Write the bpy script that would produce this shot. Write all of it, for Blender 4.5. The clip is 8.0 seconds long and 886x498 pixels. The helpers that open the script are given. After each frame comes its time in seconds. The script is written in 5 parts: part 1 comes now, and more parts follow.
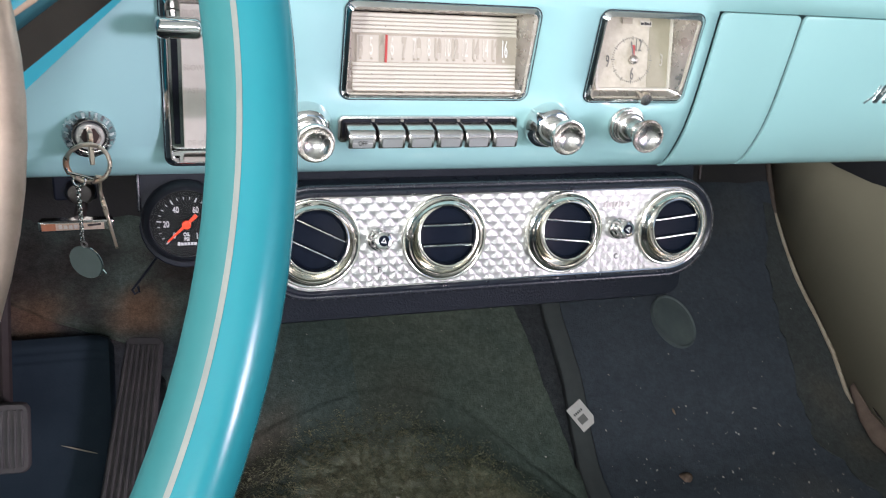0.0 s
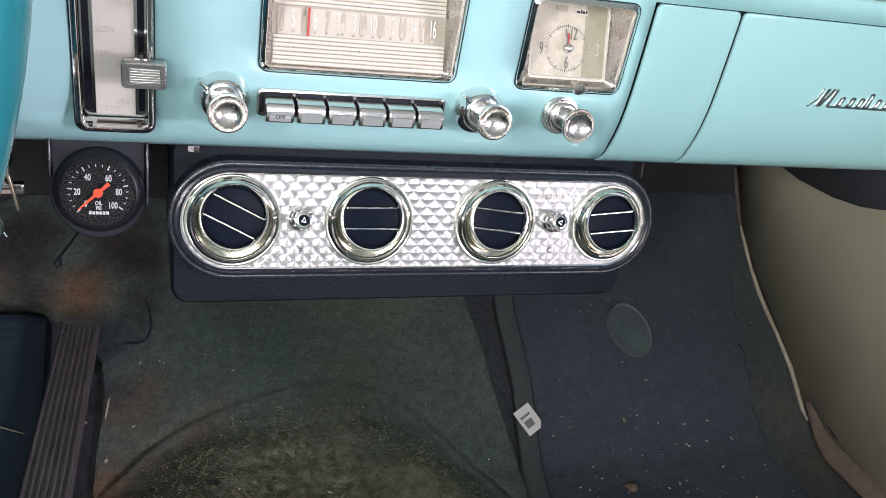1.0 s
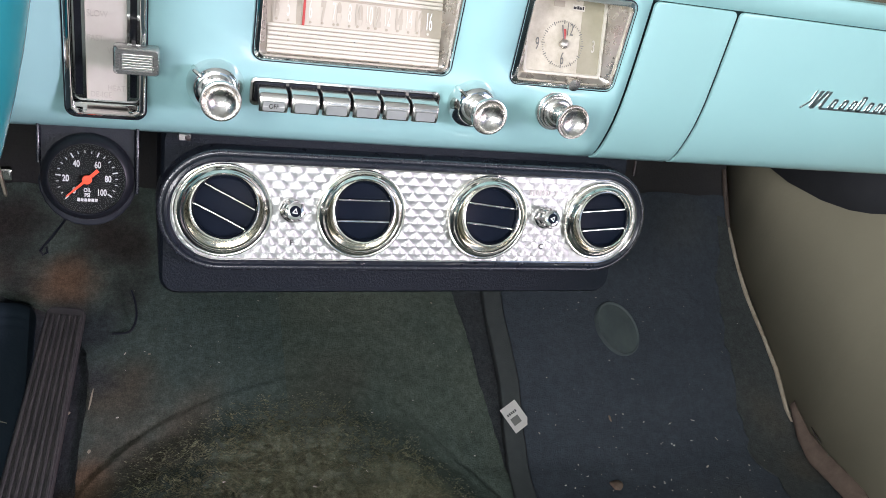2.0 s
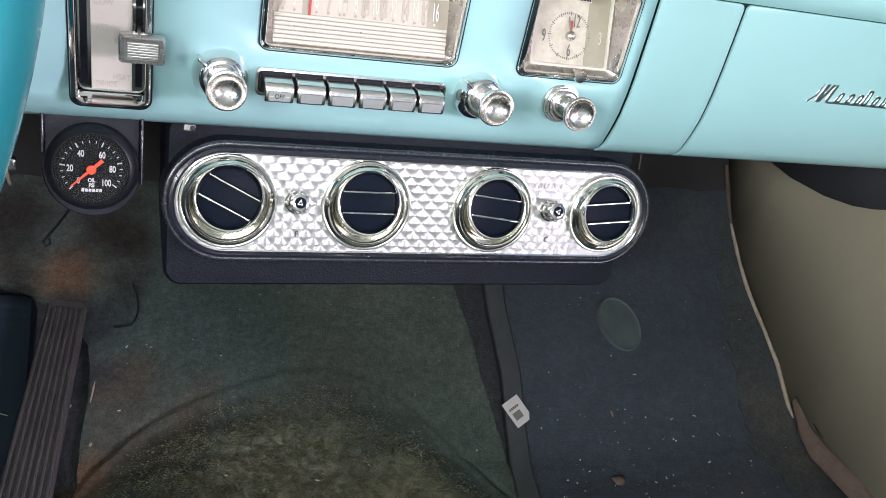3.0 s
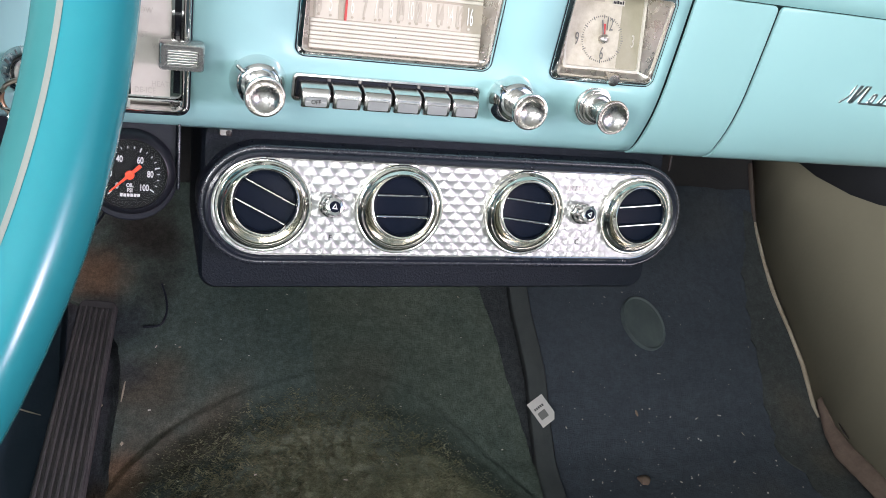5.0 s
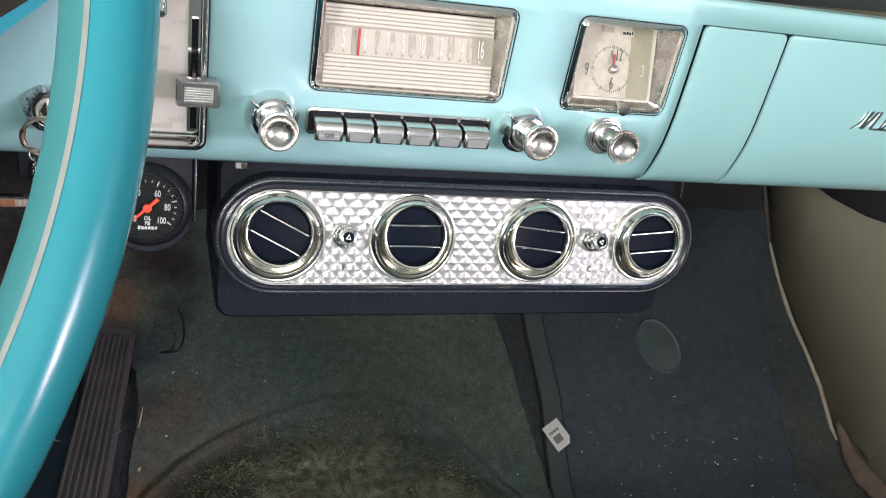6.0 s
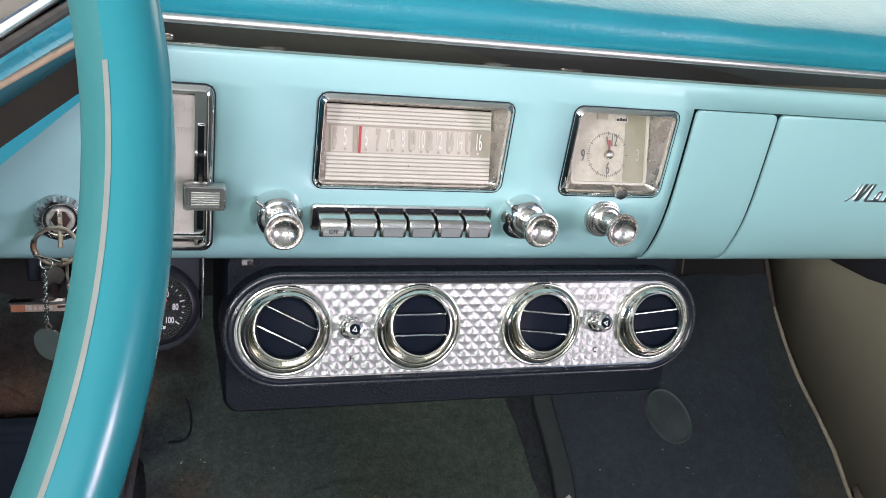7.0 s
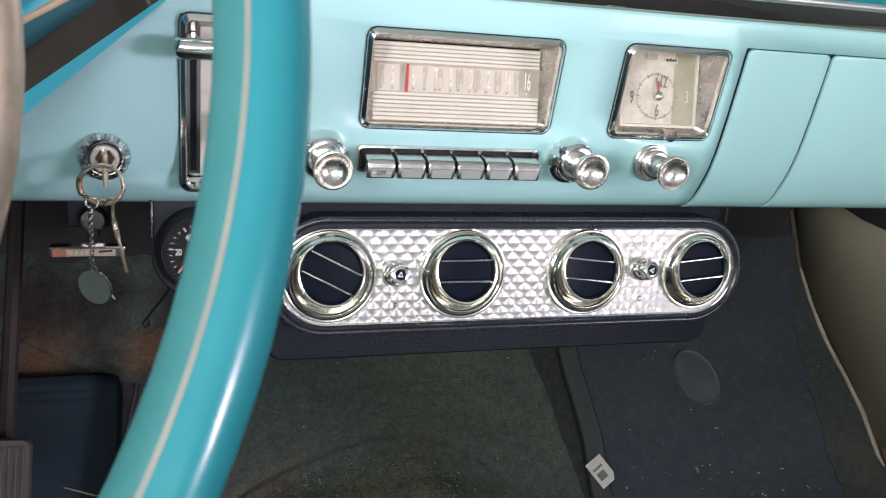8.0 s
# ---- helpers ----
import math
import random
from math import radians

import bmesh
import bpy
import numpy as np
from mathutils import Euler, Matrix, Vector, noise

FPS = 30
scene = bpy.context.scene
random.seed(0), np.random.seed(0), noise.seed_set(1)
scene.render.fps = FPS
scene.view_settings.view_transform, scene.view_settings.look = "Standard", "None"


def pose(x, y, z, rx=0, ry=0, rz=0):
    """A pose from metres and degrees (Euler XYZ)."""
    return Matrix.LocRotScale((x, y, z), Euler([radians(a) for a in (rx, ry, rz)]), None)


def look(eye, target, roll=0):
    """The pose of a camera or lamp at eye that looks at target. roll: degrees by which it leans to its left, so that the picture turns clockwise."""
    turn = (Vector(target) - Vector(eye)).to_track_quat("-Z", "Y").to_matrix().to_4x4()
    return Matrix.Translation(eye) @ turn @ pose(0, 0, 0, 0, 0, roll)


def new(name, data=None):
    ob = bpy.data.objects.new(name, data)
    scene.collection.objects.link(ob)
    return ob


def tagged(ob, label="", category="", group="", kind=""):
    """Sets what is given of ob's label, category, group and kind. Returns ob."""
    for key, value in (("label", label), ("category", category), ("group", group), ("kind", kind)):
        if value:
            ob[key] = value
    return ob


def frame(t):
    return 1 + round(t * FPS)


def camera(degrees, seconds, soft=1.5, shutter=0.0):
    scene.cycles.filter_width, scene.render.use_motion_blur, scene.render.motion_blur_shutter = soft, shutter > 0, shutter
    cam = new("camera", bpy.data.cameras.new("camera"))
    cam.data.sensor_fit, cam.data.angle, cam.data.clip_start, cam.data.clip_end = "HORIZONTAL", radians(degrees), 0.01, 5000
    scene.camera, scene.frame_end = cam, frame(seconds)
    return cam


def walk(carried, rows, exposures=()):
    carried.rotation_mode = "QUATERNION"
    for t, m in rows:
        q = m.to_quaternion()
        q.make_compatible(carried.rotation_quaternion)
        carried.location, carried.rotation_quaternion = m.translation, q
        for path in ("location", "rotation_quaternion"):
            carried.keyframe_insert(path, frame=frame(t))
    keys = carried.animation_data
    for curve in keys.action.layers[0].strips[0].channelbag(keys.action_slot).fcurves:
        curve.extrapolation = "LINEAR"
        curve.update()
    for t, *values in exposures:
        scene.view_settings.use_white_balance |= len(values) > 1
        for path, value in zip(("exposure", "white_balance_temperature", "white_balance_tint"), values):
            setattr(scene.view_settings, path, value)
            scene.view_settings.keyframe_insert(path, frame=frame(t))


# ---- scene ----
cam = camera(56.0, 8.0, soft=0.8, shutter=0.3)
PATH = [
    (0, (0.1568, 0.1936, 0.6750), (0.7860, 1.8424, -0.2663), 7.21),
    (0.2, (0.1645, 0.1911, 0.6754), (0.7553, 1.8702, -0.2364), 7.67),
    (0.3, (0.1779, 0.1887, 0.6719), (0.7561, 1.8751, -0.2345), 7.93),
    (0.5, (0.2042, 0.1832, 0.6600), (0.7993, 1.8634, -0.2470), 9.02),
    (0.7, (0.2120, 0.1796, 0.6574), (0.8435, 1.8401, -0.2612), 9.36),
    (1, (0.2141, 0.1780, 0.6565), (0.8518, 1.8401, -0.2550), 9.76),
    (1.5, (0.2126, 0.1797, 0.6539), (0.8705, 1.8348, -0.2559), 10.79),
    (3, (0.2067, 0.1829, 0.6468), (0.8806, 1.8277, -0.2701), 11.60),
    (3.5, (0.2043, 0.1844, 0.6427), (0.8726, 1.8295, -0.2776), 11.64),
    (4, (0.2065, 0.1842, 0.6430), (0.8684, 1.8296, -0.2812), 11.49),
    (4.5, (0.1981, 0.1865, 0.6406), (0.8632, 1.8274, -0.2895), 11.38),
    (4.7, (0.1912, 0.1882, 0.6448), (0.8505, 1.8298, -0.2883), 11.32),
    (5.8, (0.1930, 0.1872, 0.6572), (0.8004, 1.8598, -0.2558), 10.37),
    (6, (0.1920, 0.1870, 0.6620), (0.7990, 1.8650, -0.2410), 10.10),
    (6.2, (0.1920, 0.1868, 0.6737), (0.7998, 1.8860, -0.1885), 9.63),
    (6.3, (0.1911, 0.1871, 0.6804), (0.7987, 1.9098, -0.1342), 9.41),
    (6.5, (0.1884, 0.1886, 0.6879), (0.7920, 1.9280, -0.0929), 8.65),
    (7, (0.1890, 0.1898, 0.6823), (0.7873, 1.9367, -0.0863), 7.68),
    (7.5, (0.1878, 0.1908, 0.6641), (0.7914, 1.9290, -0.1195), 7.46),
    (7.7, (0.1815, 0.1932, 0.6575), (0.7839, 1.9297, -0.1309), 7.29),
    (8, (0.1608, 0.1998, 0.6492), (0.7553, 1.9269, -0.1652), 7.46),
]
walk(cam, [(t, look(eye, target, roll)) for t, eye, target, roll in PATH],
     exposures=((0, -0.02, 6360, 9), (0.5, -0.07, 6490, 10), (1.5, 0.05, 6350, 10), (4.7, 0.06, 6340, 10), (5.8, -0.02, 6550, 8), (6, -0.06, 6580, 8), (6.3, -0.09, 6300, 9), (6.5, -0.09, 6150, 10), (7, -0.29, 6380, 10), (7.5, -0.29, 6440, 10), (8, -0.19, 6570, 10)))

# ---- world and light ----
world = bpy.data.worlds.new("sky")
scene.world = world
world.use_nodes = True
wn = world.node_tree.nodes
sky = wn.new("ShaderNodeTexSky")
sky.sky_type, sky.sun_disc = "NISHITA", False
sky.sun_elevation, sky.sun_rotation = radians(48), radians(115)
wn["Background"].inputs["Strength"].default_value = 0.12
world.node_tree.links.new(sky.outputs[0], wn["Background"].inputs["Color"])

# Sun strength raised to brighten the unseen seat that the chrome mirrors.
sun = bpy.data.lights.new("sun", "SUN")
sun.energy, sun.angle, sun.color = 2.2, radians(12), (1.0, 0.96, 0.9)
new("sun", sun).matrix_world = look((3, -1.2, 3.4), (0, 0, 0))


def window_light(name, eye, target, w, h, watts, color=(1, 1, 1)):
    """Area lamp for daylight or added fill from one opening of the car."""
    data = bpy.data.lights.new(name, "AREA")
    data.shape, data.size, data.size_y, data.energy, data.color = "RECTANGLE", w, h, watts, color
    ob = new(name, data)
    ob.matrix_world = look(eye, target)
    return ob


window_light("daylight_door", (6.1, -4.7, 1.6), (0.35, 0.74, 0.45), 1.1, 1.15, 385, (1.14, 0.93, 1.14))
window_light("daylight_doorway", (2.45, -2.75, 0.72), (0.45, 0.74, 0.40), 1.1, 1.0, 21, (1.08, 0.97, 1.06))
window_light("daylight_windshield", (0.75, 1.25, 1.10), (0.55, 0.5, 0.5), 1.2, 0.6, 8.5, (1.0, 0.94, 0.78))
# Added fill lamp that brightens the kick panel and the carpet.
window_light("side_fill", (-0.95, -0.70, 0.93), (1.1, 0.95, 0.12), 0.6, 0.45, 54, (1.03, 1.0, 1.01))
# Added fill lamp that brightens the driver's end of the dash.
window_light("rear_fill", (-0.08, -1.62, 0.99), (0.1, 0.7, 0.45), 1.2, 0.45, 37, (1.02, 1.0, 1.02))


# ---- materials ----
def material(name, color, rough=0.5, metal=0.0, coat=0.0, second=None, scale=30.0, mix=0.5, bump=0.0, bump_scale=400.0, rough_var=0.0, spec=0.5):
    m = bpy.data.materials.new(name)
    m.use_nodes = True
    nt = m.node_tree
    b = nt.nodes["Principled BSDF"]
    b.inputs["Base Color"].default_value = (*color, 1)
    b.inputs["Roughness"].default_value = rough
    b.inputs["Metallic"].default_value = metal
    b.inputs["Coat Weight"].default_value = coat
    b.inputs["Coat Roughness"].default_value = 0.06
    b.inputs["Specular IOR Level"].default_value = spec
    tc = nt.nodes.new("ShaderNodeTexCoord")
    if second is not None:
        n1 = nt.nodes.new("ShaderNodeTexNoise")
        n1.inputs["Scale"].default_value, n1.inputs["Detail"].default_value = scale, 6
        n1.inputs["Roughness"].default_value = 0.65
        nt.links.new(tc.outputs["Object"], n1.inputs["Vector"])
        ramp = nt.nodes.new("ShaderNodeValToRGB")
        ramp.color_ramp.elements[0].position, ramp.color_ramp.elements[1].position = 0.5 - mix / 2, 0.5 + mix / 2
        ramp.color_ramp.elements[0].color, ramp.color_ramp.elements[1].color = (*color, 1), (*second, 1)
        nt.links.new(n1.outputs["Fac"], ramp.inputs["Fac"])
        nt.links.new(ramp.outputs["Color"], b.inputs["Base Color"])
    if rough_var:
        n3 = nt.nodes.new("ShaderNodeTexNoise")
        n3.inputs["Scale"].default_value, n3.inputs["Detail"].default_value = scale * 2.3, 5
        nt.links.new(tc.outputs["Object"], n3.inputs["Vector"])
        mr = nt.nodes.new("ShaderNodeMapRange")
        mr.inputs["From Min"].default_value, mr.inputs["From Max"].default_value = 0.35, 0.75
        mr.inputs["To Min"].default_value, mr.inputs["To Max"].default_value = rough, rough + rough_var
        nt.links.new(n3.outputs["Fac"], mr.inputs["Value"])
        nt.links.new(mr.outputs["Result"], b.inputs["Roughness"])
    if bump:
        n2 = nt.nodes.new("ShaderNodeTexNoise")
        n2.inputs["Scale"].default_value, n2.inputs["Detail"].default_value = bump_scale, 4
        nt.links.new(tc.outputs["Object"], n2.inputs["Vector"])
        bp = nt.nodes.new("ShaderNodeBump")
        bp.inputs["Strength"].default_value, bp.inputs["Distance"].default_value = bump, 0.002
        nt.links.new(n2.outputs["Fac"], bp.inputs["Height"])
        nt.links.new(bp.outputs["Normal"], b.inputs["Normal"])
    return m


PAINT = material("mint_paint", (0.304, 0.534, 0.540), 0.34, coat=0.5, second=(0.321, 0.551, 0.555), scale=9, bump=0.012, bump_scale=110, rough_var=0.08)
RIM = material("turquoise_plastic", (0.015, 0.162, 0.192), 0.2, second=(0.020, 0.176, 0.205), scale=25, rough_var=0.08, bump=0.015, bump_scale=160, spec=0.38)
RIM_PALE = material("faded_mint_plastic", (0.028, 0.136, 0.140), 0.4, second=(0.036, 0.150, 0.152), scale=30, rough_var=0.15, spec=0.25)
CREAM = material("cream_inlay", (0.195, 0.21, 0.185), 0.5, second=(0.14, 0.16, 0.148), scale=60, spec=0.3)
VINYL = material("teal_vinyl", (0.015, 0.20, 0.26), 0.3, second=(0.02, 0.24, 0.30), scale=18, bump=0.22, bump_scale=260, rough_var=0.05)
CHROME = material("chrome", (0.80, 0.80, 0.78), 0.07, 1.0, second=(0.66, 0.65, 0.62), scale=40, rough_var=0.08)
VENT_CHROME = material("warm_vent_chrome", (0.87, 0.85, 0.785), 0.12, 1.0, second=(0.80, 0.78, 0.70), scale=30, rough_var=0.05)
FRAME_CHROME = material("bright_frame_chrome", (0.86, 0.86, 0.85), 0.07, 1.0, second=(0.78, 0.77, 0.75), scale=40, rough_var=0.05)
KNOB = material("worn_satin_chrome", (0.78, 0.76, 0.73), 0.27, 1.0, second=(0.70, 0.68, 0.65), scale=30, mix=0.6, rough_var=0.05)
WORN_KNOB = material("worn_knob_chrome", (0.76, 0.74, 0.71), 0.2, 1.0, second=(0.52, 0.49, 0.45), scale=190, mix=0.22, rough_var=0.1)
BRUSHED = material("brushed_chrome", (0.86, 0.85, 0.82), 0.4, 1.0, second=(0.78, 0.77, 0.74), scale=120, rough_var=0.1, bump=0.05, bump_scale=300)
BRASS = material("worn_brass", (0.82, 0.70, 0.56), 0.26, 1.0, second=(0.62, 0.52, 0.42), scale=120, rough_var=0.12)
OLD_CHROME = material("dull_chrome", (0.72, 0.70, 0.67), 0.2, 1.0, second=(0.62, 0.60, 0.56), scale=40, mix=0.6, rough_var=0.06)
PINK_CHROME = material("pinkish_chrome", (0.62, 0.47, 0.40), 0.36, 0.6, second=(0.42, 0.31, 0.25), scale=80, rough_var=0.15)
DARK_METAL = material("dark_brown_metal", (0.022, 0.016, 0.016), 0.5, 0.0, second=(0.032, 0.024, 0.022), scale=40, rough_var=0.2)
MIRROR = material("polished_lip", (0.44, 0.41, 0.37), 0.02, 0.95, second=(0.38, 0.35, 0.31), scale=25, rough_var=0.03)
SATIN = material("satin_silver", (0.62, 0.60, 0.56), 0.22, 0.85, second=(0.44, 0.40, 0.35), scale=70, mix=0.6, rough_var=0.2)
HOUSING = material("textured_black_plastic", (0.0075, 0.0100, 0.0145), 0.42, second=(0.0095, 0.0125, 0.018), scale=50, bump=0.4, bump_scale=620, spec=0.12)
DARK_GLOSS = material("dark_brown_gloss", (0.024, 0.020, 0.016), 0.06, second=(0.032, 0.027, 0.021), scale=30, rough_var=0.06, spec=0.5)
LIP_TEAL = material("teal_lip", (0.03, 0.35, 0.43), 0.5, second=(0.036, 0.37, 0.45), scale=20)
HOOD = material("teal_gloss_vinyl", (0.018, 0.29, 0.38), 0.26, second=(0.022, 0.31, 0.40), scale=12, bump=0.04, bump_scale=300, rough_var=0.1)
# Darker copy of the hood teal, with the shoulder's shade painted in.
SHADED_TEAL = material("shaded_teal_vinyl", (0.012, 0.125, 0.155), 0.4, second=(0.016, 0.145, 0.178), scale=14, bump=0.04, bump_scale=300, rough_var=0.1)
# Matte tan imitates warm light on a chrome strip.
TAN_LIT = material("tan_lit_strip", (0.60, 0.44, 0.31), 0.55, 0.35, second=(0.46, 0.33, 0.23), scale=60, rough_var=0.15)
GREIGE = material("grey_brown", (0.27, 0.225, 0.195), 0.5, second=(0.33, 0.28, 0.25), scale=20)
BLACK = material("black_plastic", (0.011, 0.013, 0.019), 0.42, second=(0.009, 0.011, 0.019), scale=60, bump=0.12, bump_scale=700, rough_var=0.12, spec=0.25)
FRAME_BLACK = material("smooth_black_frame", (0.014, 0.017, 0.025), 0.27, second=(0.010, 0.012, 0.020), scale=60, bump=0.04, bump_scale=500, rough_var=0.08, spec=0.6)
BEAD_BLACK = material("glossy_black_bead", (0.016, 0.018, 0.026), 0.2, second=(0.022, 0.024, 0.032), scale=200, rough_var=0.12, spec=1.0)
CUP_BLACK = material("satin_black_cup", (0.008, 0.009, 0.013), 0.38, second=(0.011, 0.012, 0.016), scale=60, spec=0.35)
GLOSS_BLACK = material("gloss_black_plastic", (0.006, 0.007, 0.011), 0.1, second=(0.012, 0.013, 0.018), scale=90, rough_var=0.1)
# Darkened green imitates the shade in the gaps around the doors.
GAP_SHADE = material("gap_shade_green", (0.03, 0.075, 0.08), 0.6, second=(0.04, 0.09, 0.095), scale=40)
VENT_BLACK = material("matt_black_louver", (0.004, 0.007, 0.014), 0.35, second=(0.006, 0.009, 0.017), scale=90, spec=0.05)
VOID = material("dark_underdash", (0.024, 0.026, 0.032), 0.9, second=(0.034, 0.036, 0.042), scale=20)
FELT = material("shaded_brown_felt", (0.034, 0.034, 0.036), 0.95, second=(0.050, 0.047, 0.045), scale=12, bump=0.5, bump_scale=300, spec=0.1)
IVORY = material("ivory_dial", (0.43, 0.39, 0.325), 0.45, second=(0.51, 0.47, 0.40), scale=55, mix=0.7)
IVORY_RIB = material("ivory_ribbed_plastic", (0.56, 0.535, 0.465), 0.4, second=(0.49, 0.46, 0.39), scale=35)
TAN = material("tan_dial", (0.30, 0.265, 0.205), 0.5, second=(0.37, 0.33, 0.265), scale=40)
# Tan tone for the numerals' shadows painted onto the radio dial.
NUMERAL_SHADOW = material("numeral_shadow_tan", (0.34, 0.30, 0.24), 0.5, second=(0.42, 0.38, 0.315), scale=60)
CLEAR_INK = material("milky_print", (0.60, 0.565, 0.50), 0.3, second=(0.68, 0.64, 0.58), scale=90)
GREY_INK = material("grey_print", (0.15, 0.147, 0.138), 0.5)
PALE_INK = material("embossed_print", (0.50, 0.46, 0.41), 0.4)
MARK_GREY = material("soft_grey_print", (0.46, 0.43, 0.42), 0.35, 0.4)
WHITE_INK = material("white_print", (0.8, 0.8, 0.78), 0.5)
BLACK_INK = material("black_print", (0.02, 0.02, 0.022), 0.5)
GAUGE_INK = material("grey_white_print", (0.52, 0.53, 0.53), 0.5)
RED = material("red_pointer", (0.40, 0.035, 0.03), 0.4)
ORANGE = material("orange_needle", (0.95, 0.07, 0.02), 0.35)
GAUGE_FACE = material("gauge_face", (0.006, 0.007, 0.008), 0.6, second=(0.009, 0.010, 0.010), scale=120, spec=0.1)
RUBBER = material("ribbed_rubber", (0.031, 0.030, 0.031), 0.6, second=(0.055, 0.050, 0.048), scale=45, mix=0.35, bump=0.2, bump_scale=500)
NAVY_MAT = material("dark_navy_rubber", (0.019, 0.030, 0.041), 0.6, second=(0.026, 0.039, 0.051), scale=30, bump=0.15, bump_scale=350, spec=0.08)
# Unseen side walls, kept dark to cut bounce and reflections in the lip.
TRIM_DARK = material("dark_teal_unseen_wall", (0.05, 0.085, 0.095), 0.6, second=(0.06, 0.10, 0.11), scale=14)
CLOCK_IVORY = material("stained_clock_face", (0.41, 0.37, 0.285), 0.45, second=(0.56, 0.52, 0.43), scale=75, mix=0.3)
OLIVE_SHADOW = material("olive_shadow", (0.26, 0.24, 0.165), 0.4, second=(0.33, 0.305, 0.22), scale=60)
BOARD = material("olive_kick_board", (0.245, 0.228, 0.162), 0.7, second=(0.285, 0.265, 0.19), scale=7, mix=0.6, bump=0.1, bump_scale=160)
PIPING = material("beige_piping", (0.37, 0.345, 0.265), 0.6, second=(0.25, 0.205, 0.145), scale=40, mix=0.35)
PAPER = material("white_paper", (0.62, 0.60, 0.57), 0.6, second=(0.55, 0.53, 0.5), scale=120)
# Unseen cabin surfaces, whitened to brighten reflections in the chrome.
HEADLINER = material("pale_headliner", (0.78, 0.79, 0.77), 0.8, second=(0.66, 0.67, 0.65), scale=15)
SEAT = material("pale_seat_vinyl", (0.74, 0.77, 0.75), 0.5, second=(0.78, 0.81, 0.79), scale=12)
ENGRAVED = material("engraved_chrome", (0.80, 0.80, 0.78), 0.16, 1.0, second=(0.50, 0.50, 0.49), scale=170, mix=0.25, rough_var=0.2)
BARREL = material("pale_lock_metal", (0.66, 0.64, 0.61), 0.35, 0.7, second=(0.52, 0.49, 0.46), scale=200, mix=0.3)
KEYWAY = material("dark_brown_lock", (0.030, 0.018, 0.016), 0.3, second=(0.06, 0.03, 0.026), scale=250)
MARK_DARK = material("worn_dark_engraving", (0.10, 0.105, 0.11), 0.5, second=(0.2, 0.2, 0.2), scale=300)
MARK_PALE = material("bright_engraving", (0.86, 0.86, 0.84), 0.3, 0.6)
COPPER = material("dull_copper", (0.55, 0.34, 0.22), 0.35, 0.9, second=(0.40, 0.24, 0.16), scale=150)
STEEL = material("dull_steel", (0.30, 0.29, 0.28), 0.3, 1.0, second=(0.22, 0.2, 0.19), scale=90)


def carpet_material(name, dark, light, spots, fibre=0.15, relief=0.6):
    """Worn cut-pile carpet: fibres, broad fading, and blots (colour, place, radius, strength) of wear, rust, or
    painted-in light and shade.
    """
    m = material(name, dark, 0.95, second=light, scale=4.5, mix=0.4, spec=0.08)
    nt = m.node_tree
    b = nt.nodes["Principled BSDF"]
    base = b.inputs["Base Color"].links[0].from_socket
    tc = nt.nodes.new("ShaderNodeTexCoord")

    def noise_node(scale, detail):
        n = nt.nodes.new("ShaderNodeTexNoise")
        n.inputs["Scale"].default_value, n.inputs["Detail"].default_value = scale, detail
        nt.links.new(tc.outputs["Object"], n.inputs["Vector"])
        return n.outputs["Fac"]

    def remap(value, a, c, lo, hi):
        n = nt.nodes.new("ShaderNodeMapRange")
        n.interpolation_type = "SMOOTHSTEP"
        for k, v in zip(("From Min", "From Max", "To Min", "To Max"), (a, c, lo, hi)):
            n.inputs[k].default_value = v
        nt.links.new(value, n.inputs["Value"])
        return n.outputs["Result"]

    fib, tuft, blot = noise_node(680, 2), noise_node(210, 3), noise_node(13, 5)
    for spot_color, place, radius, strength in spots:
        dist = nt.nodes.new("ShaderNodeVectorMath")
        dist.operation = "DISTANCE"
        dist.inputs[1].default_value = place
        nt.links.new(tc.outputs["Object"], dist.inputs[0])
        ma = nt.nodes.new("ShaderNodeMath")
        ma.operation = "MULTIPLY_ADD"
        ma.inputs[1].default_value = radius * 2.2
        nt.links.new(blot, ma.inputs[0])
        nt.links.new(dist.outputs["Value"], ma.inputs[2])
        fac = remap(ma.outputs[0], radius * 1.15, radius * 2.5, strength, 0.0)
        mixer = nt.nodes.new("ShaderNodeMix")
        mixer.data_type = "RGBA"
        mixer.inputs["B"].default_value = (*spot_color, 1)
        nt.links.new(fac, mixer.inputs["Factor"])
        nt.links.new(base, mixer.inputs["A"])
        base = mixer.outputs["Result"]
    for value, amount in ((fib, fibre * 1.2), (tuft, fibre * 0.9), (noise_node(80, 2), fibre * 0.8)):
        mul = nt.nodes.new("ShaderNodeVectorMath")
        mul.operation = "SCALE"
        nt.links.new(base, mul.inputs[0])
        nt.links.new(remap(value, 0.3, 0.7, 1 - amount, 1 + amount), mul.inputs["Scale"])
        base = mul.outputs["Vector"]
    nt.links.new(base, b.inputs["Base Color"])
    add = nt.nodes.new("ShaderNodeMath")
    add.operation = "MULTIPLY_ADD"
    add.inputs[1].default_value = 0.9
    nt.links.new(tuft, add.inputs[0])
    nt.links.new(fib, add.inputs[2])
    bp = nt.nodes.new("ShaderNodeBump")
    bp.inputs["Strength"].default_value, bp.inputs["Distance"].default_value = relief, 0.003
    nt.links.new(add.outputs[0], bp.inputs["Height"])
    nt.links.new(bp.outputs["Normal"], b.inputs["Normal"])
    return m


